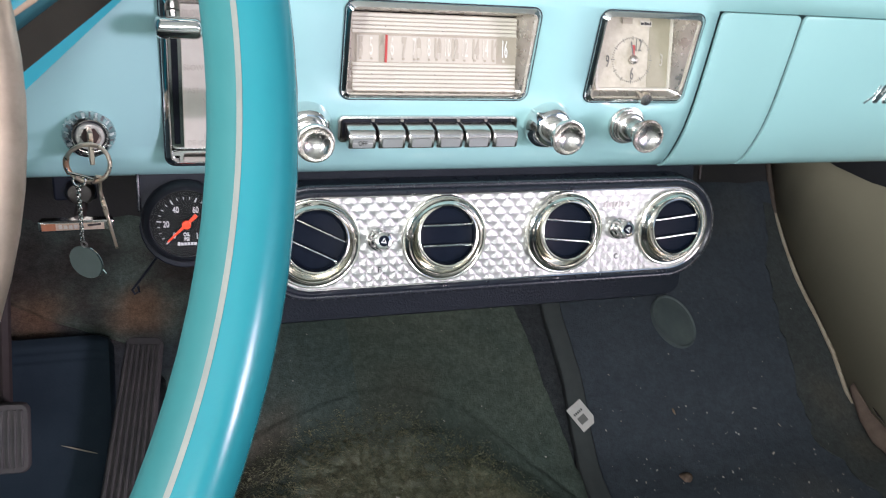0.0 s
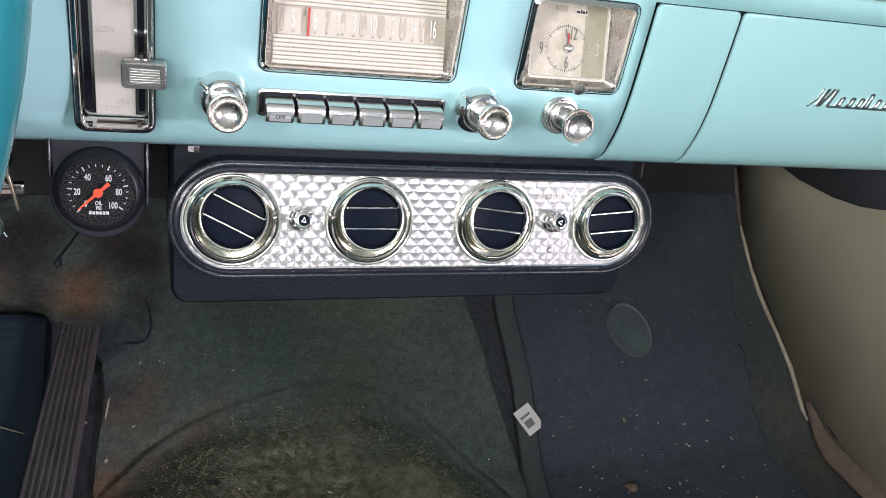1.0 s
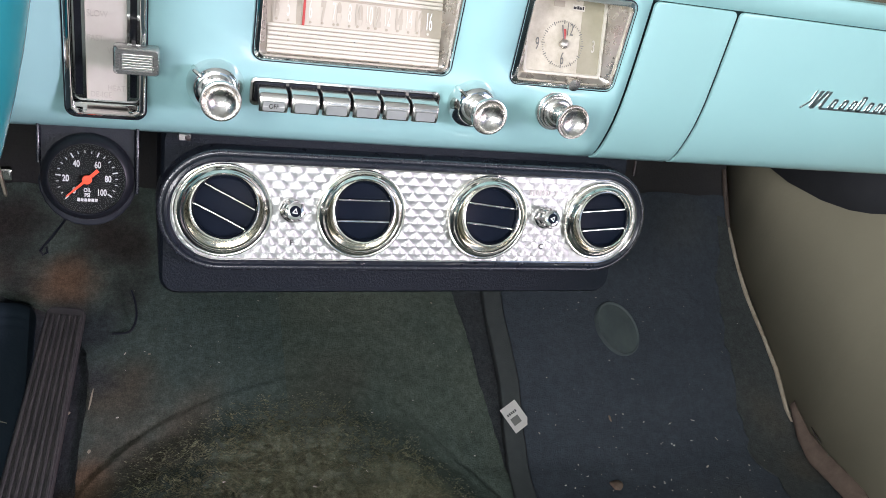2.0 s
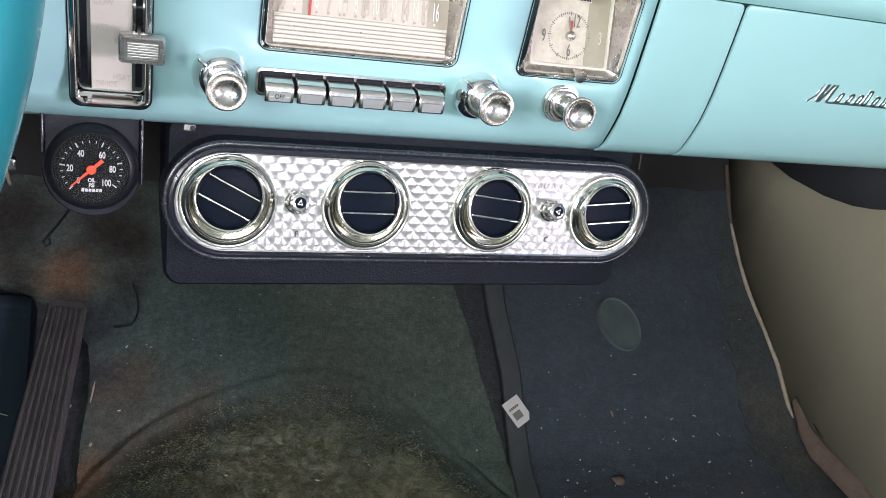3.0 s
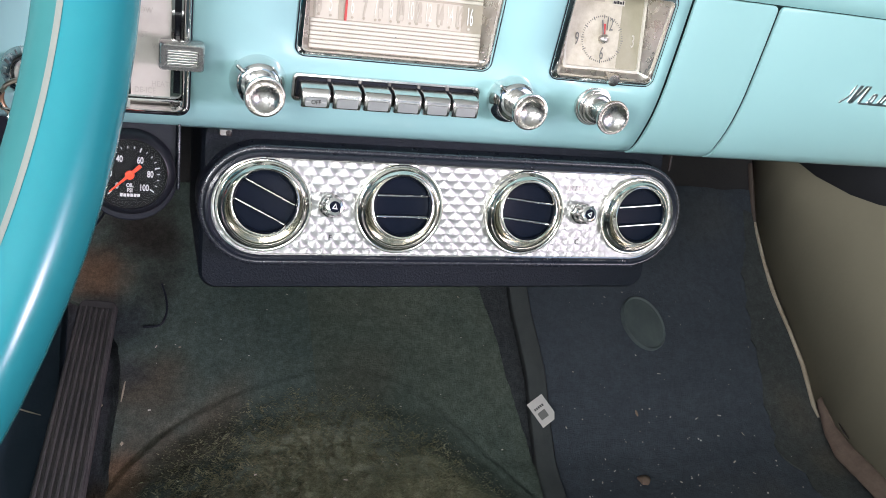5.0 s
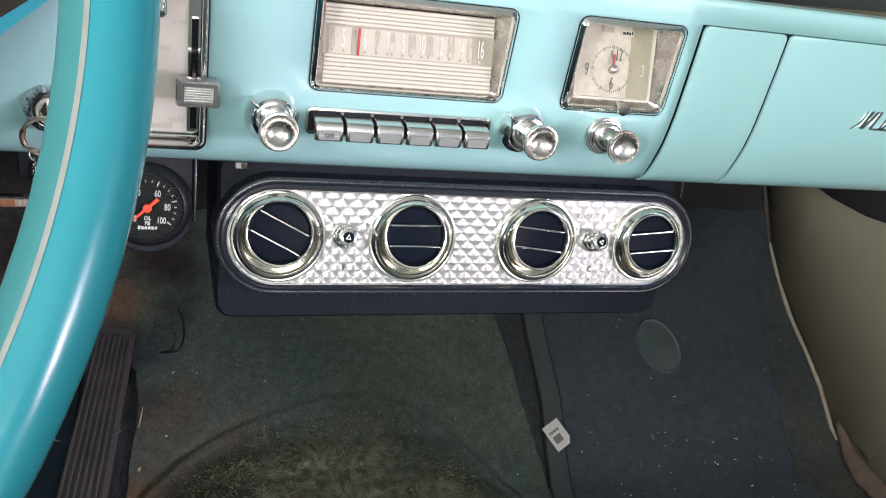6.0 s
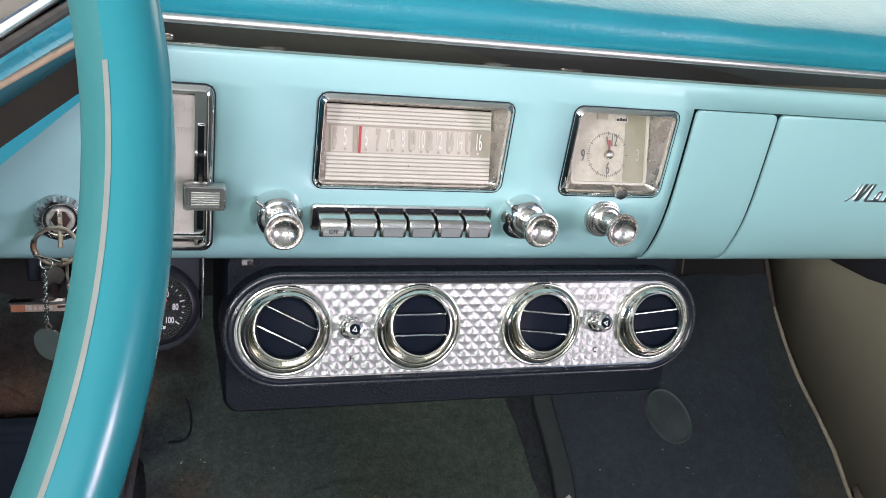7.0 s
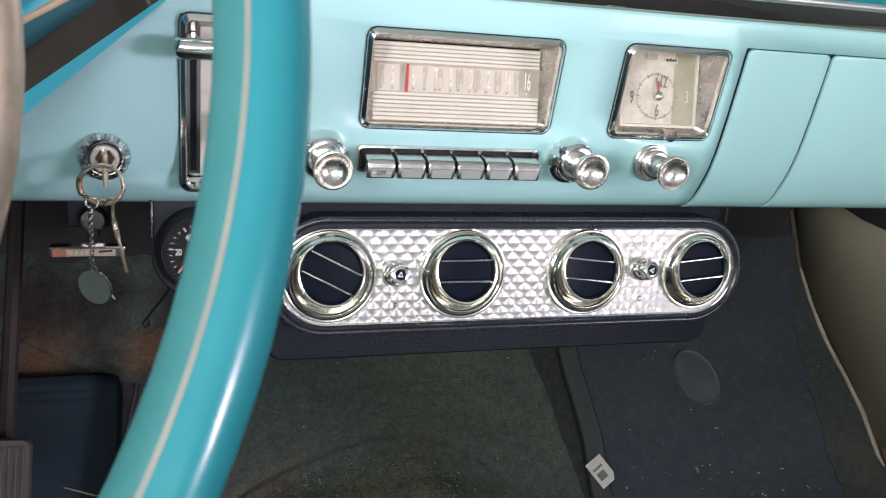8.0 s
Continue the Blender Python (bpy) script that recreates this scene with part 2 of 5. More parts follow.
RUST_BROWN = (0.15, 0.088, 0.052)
# The near-black blots paint the shade under the dash into the carpet.
DIRT, FOOTWELL_SHADE, NAVY, LIT_WORN_OLIVE = (0.082, 0.073, 0.056), (0.030, 0.025, 0.023), (0.040, 0.047, 0.054), (0.30, 0.297, 0.195)
# Olive crest patches: worn pile, lightened further to imitate light on the tunnel.
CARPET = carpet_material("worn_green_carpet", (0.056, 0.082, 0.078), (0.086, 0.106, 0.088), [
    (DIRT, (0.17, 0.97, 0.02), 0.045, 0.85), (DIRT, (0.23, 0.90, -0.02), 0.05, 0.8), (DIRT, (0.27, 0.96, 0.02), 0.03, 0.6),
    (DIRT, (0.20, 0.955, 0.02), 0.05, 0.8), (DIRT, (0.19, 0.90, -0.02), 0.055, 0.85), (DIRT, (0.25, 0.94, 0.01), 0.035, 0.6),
    (LIT_WORN_OLIVE, (0.28, 0.79, 0.0), 0.07, 0.7), (LIT_WORN_OLIVE, (0.36, 0.82, 0.0), 0.08, 0.7),
    (FOOTWELL_SHADE, (0.18, 1.14, 0.115), 0.05, 0.85), (FOOTWELL_SHADE, (0.29, 1.145, 0.12), 0.04, 0.8), (FOOTWELL_SHADE, (0.19, 1.08, 0.085), 0.03, 0.5), (NAVY, (0.155, 1.04, 0.06), 0.035, 0.8), (NAVY, (0.16, 0.99, 0.03), 0.025, 0.7),
    (RUST_BROWN, (0.118, 1.105, 0.095), 0.045, 0.85), (RUST_BROWN, (0.011, 1.105, 0.095), 0.045, 0.8), (FOOTWELL_SHADE, (0.0, 1.165, 0.14), 0.07, 0.9), (FOOTWELL_SHADE, (0.07, 1.155, 0.13), 0.06, 0.9), (FOOTWELL_SHADE, (0.14, 1.165, 0.14), 0.06, 0.9), (FOOTWELL_SHADE, (0.065, 1.10, 0.09), 0.03, 0.7),
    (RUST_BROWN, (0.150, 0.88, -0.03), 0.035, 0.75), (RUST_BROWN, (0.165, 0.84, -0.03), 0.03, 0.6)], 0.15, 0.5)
OLIVE_CARPET = carpet_material("worn_olive_carpet", (0.062, 0.083, 0.071), (0.092, 0.107, 0.085), [
    (LIT_WORN_OLIVE, (0.40, 0.80, 0.0), 0.08, 0.7), (LIT_WORN_OLIVE, (0.47, 0.79, 0.0), 0.07, 0.7), (LIT_WORN_OLIVE, (0.54, 0.78, -0.02), 0.05, 0.45),
    (FOOTWELL_SHADE, (0.58, 1.13, 0.11), 0.05, 0.6), (DIRT, (0.42, 0.97, 0.03), 0.05, 0.35)], 0.15, 0.5)
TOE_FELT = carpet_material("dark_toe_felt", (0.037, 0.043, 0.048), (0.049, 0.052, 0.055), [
    (RUST_BROWN, (0.118, 1.105, 0.095), 0.045, 0.85), (RUST_BROWN, (0.011, 1.105, 0.095), 0.045, 0.8), (RUST_BROWN, (0.15, 1.09, 0.085), 0.03, 0.6), (RUST_BROWN, (0.135, 0.86, -0.05), 0.03, 0.5), (FOOTWELL_SHADE, (0.05, 1.165, 0.14), 0.06, 0.9), (FOOTWELL_SHADE, (-0.06, 1.165, 0.14), 0.06, 0.9), (FOOTWELL_SHADE, (0.17, 1.165, 0.14), 0.06, 0.9)], 0.15)
SIDE_CARPET = carpet_material("grey_green_side_carpet", (0.044, 0.051, 0.052), (0.058, 0.063, 0.060), [(DIRT, (1.07, 0.84, -0.04), 0.03, 0.5), (DIRT, (1.05, 0.92, -0.01), 0.04, 0.4)], 0.12, 0.4)
DARK_CARPET = carpet_material("dark_navy_carpet", (0.042, 0.051, 0.063), (0.056, 0.066, 0.078), [
    ((0.085, 0.082, 0.074), (0.93, 0.78, -0.04), 0.06, 0.35), ((0.075, 0.080, 0.078), (1.00, 1.17, 0.16), 0.05, 0.4)], 0.08, 0.35)


def engine_turned():
    """Brushed aluminium with rows of overlapping turned spots, 12 mm apart."""
    m = bpy.data.materials.new("engine_turned_aluminium")
    m.use_nodes = True
    nt = m.node_tree
    b = nt.nodes["Principled BSDF"]
    b.inputs["Base Color"].default_value, b.inputs["Metallic"].default_value = (0.64, 0.64, 0.625, 1), 1.0
    b.inputs["Roughness"].default_value, b.inputs["Anisotropic"].default_value = 0.36, 0.85

    def calc(op, a, c=None, clamp=False):
        n = nt.nodes.new("ShaderNodeMath")
        n.operation = op
        for i, v in enumerate((a, c)):
            if v is None:
                continue
            if isinstance(v, (int, float)):
                n.inputs[i].default_value = v
            else:
                nt.links.new(v, n.inputs[i])
        return n.outputs[0]

    tc = nt.nodes.new("ShaderNodeTexCoord")
    sep = nt.nodes.new("ShaderNodeSeparateXYZ")
    nt.links.new(tc.outputs["Object"], sep.inputs[0])
    # rows of spots, each row laid over the one below it and set off by half a spot
    pitch, rise, radius = 0.0122, 0.0063, 0.0069
    u, v = calc("DIVIDE", sep.outputs[0], pitch), calc("DIVIDE", sep.outputs[1], rise)

    def spot(row):
        shift = calc("ADD", u, calc("MULTIPLY", calc("FLOORED_MODULO", row, 2.0), 0.5))
        return calc("MULTIPLY", calc("SUBTRACT", calc("FRACT", shift), 0.5), pitch), calc("MULTIPLY", calc("SUBTRACT", v, row), rise), calc("FLOOR", shift)

    def choose(first, second):
        return calc("ADD", calc("MULTIPLY", first, over), calc("MULTIPLY", second, calc("SUBTRACT", 1.0, over)))

    row_up, row_low = calc("CEIL", v), calc("FLOOR", v)
    (ux, uy, uc), (lx, ly, lc) = spot(row_up), spot(row_low)
    over = calc("LESS_THAN", calc("ADD", calc("MULTIPLY", ux, ux), calc("MULTIPLY", uy, uy)), radius * radius)
    dx, dy = choose(ux, lx), choose(uy, ly)
    which = nt.nodes.new("ShaderNodeCombineXYZ")
    nt.links.new(choose(uc, lc), which.inputs[0])
    nt.links.new(choose(row_up, row_low), which.inputs[1])
    chance = nt.nodes.new("ShaderNodeTexWhiteNoise")
    nt.links.new(which.outputs[0], chance.inputs["Vector"])
    nt.links.new(calc("ADD", calc("MULTIPLY", chance.outputs["Value"], 0.12), 0.37), b.inputs["Roughness"])
    com = nt.nodes.new("ShaderNodeCombineXYZ")
    nt.links.new(calc("MULTIPLY", dy, -1.0), com.inputs[0])
    nt.links.new(dx, com.inputs[1])
    tr = nt.nodes.new("ShaderNodeVectorTransform")
    tr.vector_type, tr.convert_from, tr.convert_to = "VECTOR", "OBJECT", "WORLD"
    nt.links.new(com.outputs[0], tr.inputs[0])
    nm = nt.nodes.new("ShaderNodeVectorMath")
    nm.operation = "NORMALIZE"
    nt.links.new(tr.outputs[0], nm.inputs[0])
    nt.links.new(nm.outputs[0], b.inputs["Tangent"])
    # each spot is dished a little by the tool
    hgt = calc("SQRT", calc("ADD", calc("MULTIPLY", dx, dx), calc("MULTIPLY", dy, dy)))
    bp = nt.nodes.new("ShaderNodeBump")
    bp.inputs["Strength"].default_value, bp.inputs["Distance"].default_value = 0.38, 0.06
    nt.links.new(hgt, bp.inputs["Height"])
    nt.links.new(bp.outputs["Normal"], b.inputs["Normal"])
    return m


TURNED = engine_turned()
GLASS = bpy.data.materials.new("clear_glass")
GLASS.use_nodes = True
_g = GLASS.node_tree.nodes["Principled BSDF"]
_g.inputs["Transmission Weight"].default_value, _g.inputs["Roughness"].default_value, _g.inputs["IOR"].default_value = 1.0, 0.01, 1.25


# ---- building helpers ----
def thing(name, m, label, category, group="", kind=""):
    ob = new(name)
    ob.empty_display_size = 0.02
    ob.matrix_world = m
    return tagged(ob, label, category, group, kind)


def mesh_of(name, bm, mat, smooth=True, angle=40):
    bmesh.ops.recalc_face_normals(bm, faces=bm.faces)
    me = bpy.data.meshes.new(name)
    bm.to_mesh(me)
    bm.free()
    me.materials.append(mat)
    if smooth:
        me.polygons.foreach_set("use_smooth", [True] * len(me.polygons))
        me.set_sharp_from_angle(angle=radians(angle))
    return me


def part(name, bm, mat, parent, label="", m=None, smooth=True, bevel=0.0, segs=2, solid=0.0):
    ob = new(name, mesh_of(name, bm, mat, smooth))
    ob.parent = parent
    if m is not None:
        ob.matrix_local = m
    if solid:
        mod = ob.modifiers.new("thick", "SOLIDIFY")
        mod.thickness, mod.offset = solid, -1
    if bevel:
        mod = ob.modifiers.new("bevel", "BEVEL")
        mod.width, mod.segments, mod.limit_method, mod.angle_limit = bevel, segs, "ANGLE", radians(40)
    if label:
        ob["label"] = label
    return ob


def single(name, bm, mat, m, label, category, group="", kind="", bevel=0.0, segs=2, solid=0.0, smooth=True):
    ob = part(name, bm, mat, None, "", None, smooth, bevel, segs, solid)
    ob.matrix_world = m
    return tagged(ob, label, category, group, kind)


def box(bm, x0, x1, y0, y1, z0, z1, m=None):
    vs = [bm.verts.new(v) for v in ((x0, y0, z0), (x1, y0, z0), (x1, y1, z0), (x0, y1, z0), (x0, y0, z1), (x1, y0, z1), (x1, y1, z1), (x0, y1, z1))]
    for f in ((0, 3, 2, 1), (4, 5, 6, 7), (0, 1, 5, 4), (1, 2, 6, 5), (2, 3, 7, 6), (3, 0, 4, 7)):
        bm.faces.new([vs[i] for i in f])
    if m is not None:
        bmesh.ops.transform(bm, matrix=m, verts=vs)
    return bm


def boxed(*a):
    return box(bmesh.new(), *a)


def lathe(profile, n=48, bm=None, m=None):
    """Turns (radius, height) about local z; a radius of 0 closes the end."""
    bm = bm or bmesh.new()
    rings, made = [], []
    for r, z in profile:
        if r <= 1e-6:
            ring = [bm.verts.new((0, 0, z))]
        else:
            ring = [bm.verts.new((r * math.cos(2 * math.pi * i / n), r * math.sin(2 * math.pi * i / n), z)) for i in range(n)]
        rings.append(ring)
        made += ring
    for a, b in zip(rings, rings[1:]):
        for i in range(n):
            j = (i + 1) % n
            if len(a) == 1 and len(b) == 1:
                continue
            if len(a) == 1:
                bm.faces.new((a[0], b[i], b[j]))
            elif len(b) == 1:
                bm.faces.new((a[i], a[j], b[0]))
            else:
                bm.faces.new((a[i], a[j], b[j], b[i]))
    if m is not None:
        bmesh.ops.transform(bm, matrix=m, verts=made)
    return bm


def loop_rect(w, h, r, n=6, cx=0.0, cy=0.0):
    """A rounded rectangle's outline, counter-clockwise."""
    out = []
    for sx, sy, a0 in ((1, 1, 0), (-1, 1, 90), (-1, -1, 180), (1, -1, 270)):
        for k in range(n + 1):
            a = radians(a0 + 90 * k / n)
            out.append((cx + sx * (w / 2 - r) + r * math.cos(a), cy + sy * (h / 2 - r) + r * math.sin(a)))
    return out


def loft(bm, loops, cap_first=False, cap_last=False, closed=True):
    """Skins outlines given as lists of 3D points."""
    rows = [[bm.verts.new(p) for p in lp] for lp in loops]
    n = len(rows[0])
    for a, b in zip(rows, rows[1:]):
        for i in range(n if closed else n - 1):
            j = (i + 1) % n
            bm.faces.new((a[i], a[j], b[j], b[i]))
    if cap_first:
        bm.faces.new(rows[0][::-1])
    if cap_last:
        bm.faces.new(rows[-1])
    return bm


def frame_loft(steps, n=6, cap_last=False, cap_first=False):
    """steps: (w, h, r, z[, cx, cy]) rounded rectangles, skinned one after another."""
    bm = bmesh.new()
    loops = []
    for w, h, r, z, *c in steps:
        cx, cy = c if c else (0.0, 0.0)
        loops.append([(x, y, z) for x, y in loop_rect(w, h, r, n, cx, cy)])
    return loft(bm, loops, cap_first, cap_last)


def tube(points, r, n=10, bm=None, closed=False, taper=None):
    bm = bm or bmesh.new()
    pts = [Vector(p) for p in points]
    rings = []
    up = Vector((0.123, 0.311, 0.94)).normalized()
    for i, p in enumerate(pts):
        a = pts[(i - 1) % len(pts)] if closed or i > 0 else p
        b = pts[(i + 1) % len(pts)] if closed or i < len(pts) - 1 else p
        d = (b - a).normalized()
        s = d.cross(up).normalized()
        if i and s.dot(last) < 0:
            s = -s
        last = s
        t = s.cross(d).normalized()
        rr = r * (taper[i] if taper else 1)
        rings.append([bm.verts.new(p + rr * (math.cos(2 * math.pi * k / n) * s + math.sin(2 * math.pi * k / n) * t)) for k in range(n)])
    pairs = list(zip(rings, rings[1:])) + ([(rings[-1], rings[0])] if closed else [])
    for a, b in pairs:
        for k in range(n):
            j = (k + 1) % n
            bm.faces.new((a[k], a[j], b[j], b[k]))
    if not closed:
        bm.faces.new(rings[0][::-1])
        bm.faces.new(rings[-1])
    return bm


def sweep_x(profile, x0, x1, nx=2, cap=True, bm=None):
    """Pushes a closed (y, z) outline along x."""
    bm = bm or bmesh.new()
    loops = [[(x0 + (x1 - x0) * i / (nx - 1), y, z) for y, z in profile] for i in range(nx)]
    return loft(bm, loops, cap, cap)


def arc(cx, cy, r, a0, a1, n=8):
    return [(cx + r * math.cos(radians(a0 + (a1 - a0) * k / n)), cy + r * math.sin(radians(a0 + (a1 - a0) * k / n))) for k in range(n + 1)]


def lettering(name, text, size, mat, parent, x, y, z, stretch=1.0, turn=0.0, align="CENTER", depth=0.0002, narrow=1.0, weight=0.0):
    cu = bpy.data.curves.new(name, "FONT")
    cu.body, cu.size, cu.extrude, cu.align_x, cu.align_y = text, size, depth, align, "CENTER"
    cu.offset = weight
    tmp = new("lettering_source", cu)
    me = bpy.data.meshes.new_from_object(tmp.evaluated_get(bpy.context.evaluated_depsgraph_get()))
    bpy.data.objects.remove(tmp)
    bpy.data.curves.remove(cu)
    me.materials.clear()
    me.materials.append(mat)
    ob = new(name, me)
    ob.parent = parent
    ob.matrix_local = pose(x, y, z, 0, 0, turn) @ Matrix.Diagonal((narrow, stretch, 1, 1))
    return ob


def face_at(x, z, y=0.740, tilt=0.0):
    """A frame on the dash face: local x right, y up, z towards the seats."""
    return pose(x, y, z, 90 - tilt, 0, 0)


# ---- the car's shell ----
def toe_height(y):
    """Height of the floor pan: flat under the seats, then sloping up to the firewall."""
    pts = [(-1.6, -0.05), (0.84, -0.05), (0.88, -0.043), (0.92, -0.02), (0.956, 0.008), (1.015, 0.043), (1.083, 0.08), (1.14, 0.119), (1.175, 0.157), (1.221, 0.22), (1.25, 0.30), (1.26, 0.70)]
    for (a, za), (b, zb) in zip(pts, pts[1:]):
        if y <= b:
            return za + (zb - za) * (y - a) / (b - a)
    return 0.7


def hump(x, y):
    """The tunnel in the middle, low and broad, and the crease in the carpet over it."""
    s = max(0.0, 1 - ((x - 0.37) / 0.27) ** 2)
    h = 0.030 * s ** 1.2 * (1.0 if y < 0.9 else max(0.35, 1 - (y - 0.9) / 0.45))
    e = 1 - ((x - 0.36) / (0.25 + 0.012 * math.sin(23 * y + 2))) ** 2 - (max(0.0, y - 0.79) / (0.178 + 0.008 * math.sin(17 * x))) ** 2
    fold = (0.0030 * math.exp(-((e - 0.05) / 0.035) ** 2) - 0.0035 * math.exp(-((e + 0.045) / 0.03) ** 2)) * (0.75 + 0.45 * math.sin(9 * x + 1))
    e = min(1.0, max(0.0, e / 0.75))
    return h + fold + 0.020 * e * e * (3 - 2 * e)


def along(table, y):
    """Reads a (y, x) table between its entries."""
    if y <= table[0][0]:
        return table[0][1]
    for (a, xa), (b, xb) in zip(table, table[1:]):
        if y <= b:
            return xa + (xb - xa) * (y - a) / (b - a)
    return table[-1][1]


CARPET_LEFT = [(0.84, 0.140), (0.91, 0.144), (0.96, 0.150), (0.988, 0.151), (1.017, 0.148), (1.04, 0.135), (1.07, 0.10), (1.10, 0.02), (1.14, -0.06)]
CARPET_RIGHT = [(0.75, 0.650), (0.80, 0.643), (0.861, 0.634), (0.905, 0.631), (0.966, 0.619), (1.029, 0.612), (1.084, 0.603), (1.14, 0.597)]
STRIP_LEFT = [(0.72, 0.615), (0.837, 0.632), (0.90, 0.6435), (0.967, 0.647), (1.03, 0.6485), (1.086, 0.6515), (1.16, 0.654)]
SIDE_EDGE = [(0.70, 1.03), (0.81, 1.012), (0.863, 0.996), (0.922, 1.003), (0.991, 1.012), (1.069, 1.035), (1.13, 1.055), (1.20, 1.08)]


def lumps(x, y, amp=0.0015):
    return amp * noise.noise((x * 30, y * 30, 0)) + 3 * amp * noise.noise((x * 7, y * 7, 3))


def floor_sheet(left, right, lift, y_end, y0=-1.6, step=0.012, amp=0.0015, nx=40, skirt=(0.0, 0.0), ragged=(0.0, 0.0), fray=0.010):
    """A sheet laid over the floor pan between two edges; for both sides: skirt, how far they turn down, and ragged, how uneven they run."""
    ys = [y0, -0.6, 0.2, 0.5] + [0.6 + step * i for i in range(int((y_end - 0.6) / step) + 1)]
    bm = bmesh.new()
    rows = []
    for k, y in enumerate(ys):
        row = []
        x0 = along(left, y) + ragged[0] * noise.noise((y * 60, 3.1, 0.4)) + 0.4 * ragged[0] * noise.noise((y * 230, 3.1, 0.4))
        x1 = along(right, y) + ragged[1] * noise.noise((y * 60, 8.7, 0.4)) + 0.4 * ragged[1] * noise.noise((y * 230, 8.7, 0.4))
        for i in range(nx + 1):
            x = x0 + (x1 - x0) * i / nx
            yy = y + fray * noise.noise((x * 22, 0.5, 7)) if k == len(ys) - 1 else y
            z = toe_height(yy) + hump(x, yy) + lift + lumps(x, yy, amp)
            row.append(bm.verts.new((x, yy, z)))
        a, b = row[0].co.copy(), row[-1].co.copy()
        if skirt[0]:
            row = [bm.verts.new((a.x + 0.001, a.y, a.z - skirt[0]))] + row
        if skirt[1]:
            row = row + [bm.verts.new((b.x - 0.001, b.y, b.z - skirt[1]))]
        rows.append(row)
    for a, b in zip(rows, rows[1:]):
        for i in range(len(a) - 1):
            bm.faces.new((a[i], a[i + 1], b[i + 1], b[i]))
    return bm


SEAM_LEFT, SEAM_RIGHT = [(0.0, 0.3672)], [(0.0, 0.3662)]
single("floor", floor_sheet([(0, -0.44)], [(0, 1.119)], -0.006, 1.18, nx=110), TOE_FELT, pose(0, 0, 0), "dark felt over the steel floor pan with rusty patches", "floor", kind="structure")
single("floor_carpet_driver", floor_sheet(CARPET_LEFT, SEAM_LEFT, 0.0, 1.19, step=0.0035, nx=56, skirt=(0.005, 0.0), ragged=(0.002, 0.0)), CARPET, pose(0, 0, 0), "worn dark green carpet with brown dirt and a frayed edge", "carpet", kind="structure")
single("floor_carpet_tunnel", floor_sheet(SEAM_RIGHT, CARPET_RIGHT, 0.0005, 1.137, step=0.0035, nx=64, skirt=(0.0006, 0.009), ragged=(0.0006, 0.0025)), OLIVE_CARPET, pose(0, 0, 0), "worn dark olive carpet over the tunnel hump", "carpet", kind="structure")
single("floor_passenger", floor_sheet([(0, 0.655)], [(0, 1.119)], 0.002, 1.204, fray=0.003), DARK_CARPET, pose(0, 0, 0), "dark navy carpet of the passenger footwell", "carpet", kind="structure")
single("floor_side_carpet", floor_sheet(SIDE_EDGE, [(0, 1.094)], 0.0042, 1.18, y0=0.5, nx=14, skirt=(0.0028, 0.0), ragged=(0.012, 0.0)), SIDE_CARPET, pose(0, 0, 0), "grey-green carpet edge along the kick panel", "carpet", kind="structure")

bm = bmesh.new()
fire = [(1.09, 0.070), (1.14, 0.108), (1.176, 0.153), (1.222, 0.216), (1.252, 0.30), (1.262, 0.62)]
loft(bm, [[(-0.5, y, z) for y, z in fire], [(1.12, y, z) for y, z in fire]], closed=False)
box(bm, -0.5, 1.12, 1.268, 1.29, -0.1, 0.62)
# Dark felt colour also stands in for the shade beneath the dashboard.
single("wall_firewall", bm, FELT, pose(0, 0, 0), "dark firewall under the dashboard, shade put into its colour", "firewall", kind="structure")


def strip_path(shift, y0, y1, lift, n=60):
    ys = [y0 + (y1 - y0) * i / n for i in range(n + 1)]
    return [(along(STRIP_LEFT, y) + shift + 0.0012 * math.sin(y * 40), y, toe_height(y) + lift + 0.0008 * math.sin(y * 130)) for y in ys]


bm = bmesh.new()
rows = [[bm.verts.new(p) for p in strip_path(shift, 0.72, 1.16, lift)] for shift, lift in ((-0.001, -0.002), (0.0, 0.005), (0.002, 0.0066), (0.011, 0.0072), (0.020, 0.0064), (0.022, 0.003))]
for a, b in zip(rows, rows[1:]):
    for i in range(len(a) - 1):
        bm.faces.new((a[i], a[i + 1], b[i + 1], b[i]))
single("carpet_binding", bm, material("grey_binding", (0.036, 0.043, 0.045), 0.85, second=(0.050, 0.057, 0.056), scale=60, bump=0.5, bump_scale=700), pose(0, 0, 0), "grey woven binding strip along the carpet seam", "carpet strip", kind="structure", solid=0.003)


# Unseen panel added to keep windshield light out of the footwell.
single("cowl", boxed(-0.45, 1.12, 0.80, 1.285, 0.598, 0.606), VOID, pose(0, 0, 0), "unseen cowl panel, added to block light between dashboard and firewall", "cowl", kind="structure")


# unseen side walls with openings sized to shape the daylight, roof and rear
def side_wall(name, x0, x1, sill, y_open, pillar, label):
    bm = bmesh.new()
    box(bm, x0, x1, pillar, 1.29, -0.1, 0.60)
    box(bm, x0, x1, -1.7, y_open, -0.1, 1.30)
    box(bm, x0, x1, y_open, pillar, -0.1, sill)
    box(bm, x0, x1, y_open, 1.29, 1.16, 1.30)
    box(bm, x0, x1, pillar, 0.66, 0.60, 1.16)
    return single(name, bm, TRIM_DARK, pose(0, 0, 0), label, "body side", kind="structure")


side_wall("wall_right", 1.12, 1.17, 0.13, -0.62, 0.15, "unseen passenger-side wall, its opening sized to shape the light")
side_wall("wall_left", -0.50, -0.45, 0.66, -0.75, 0.60, "unseen driver-side wall, its opening sized to shape the light")
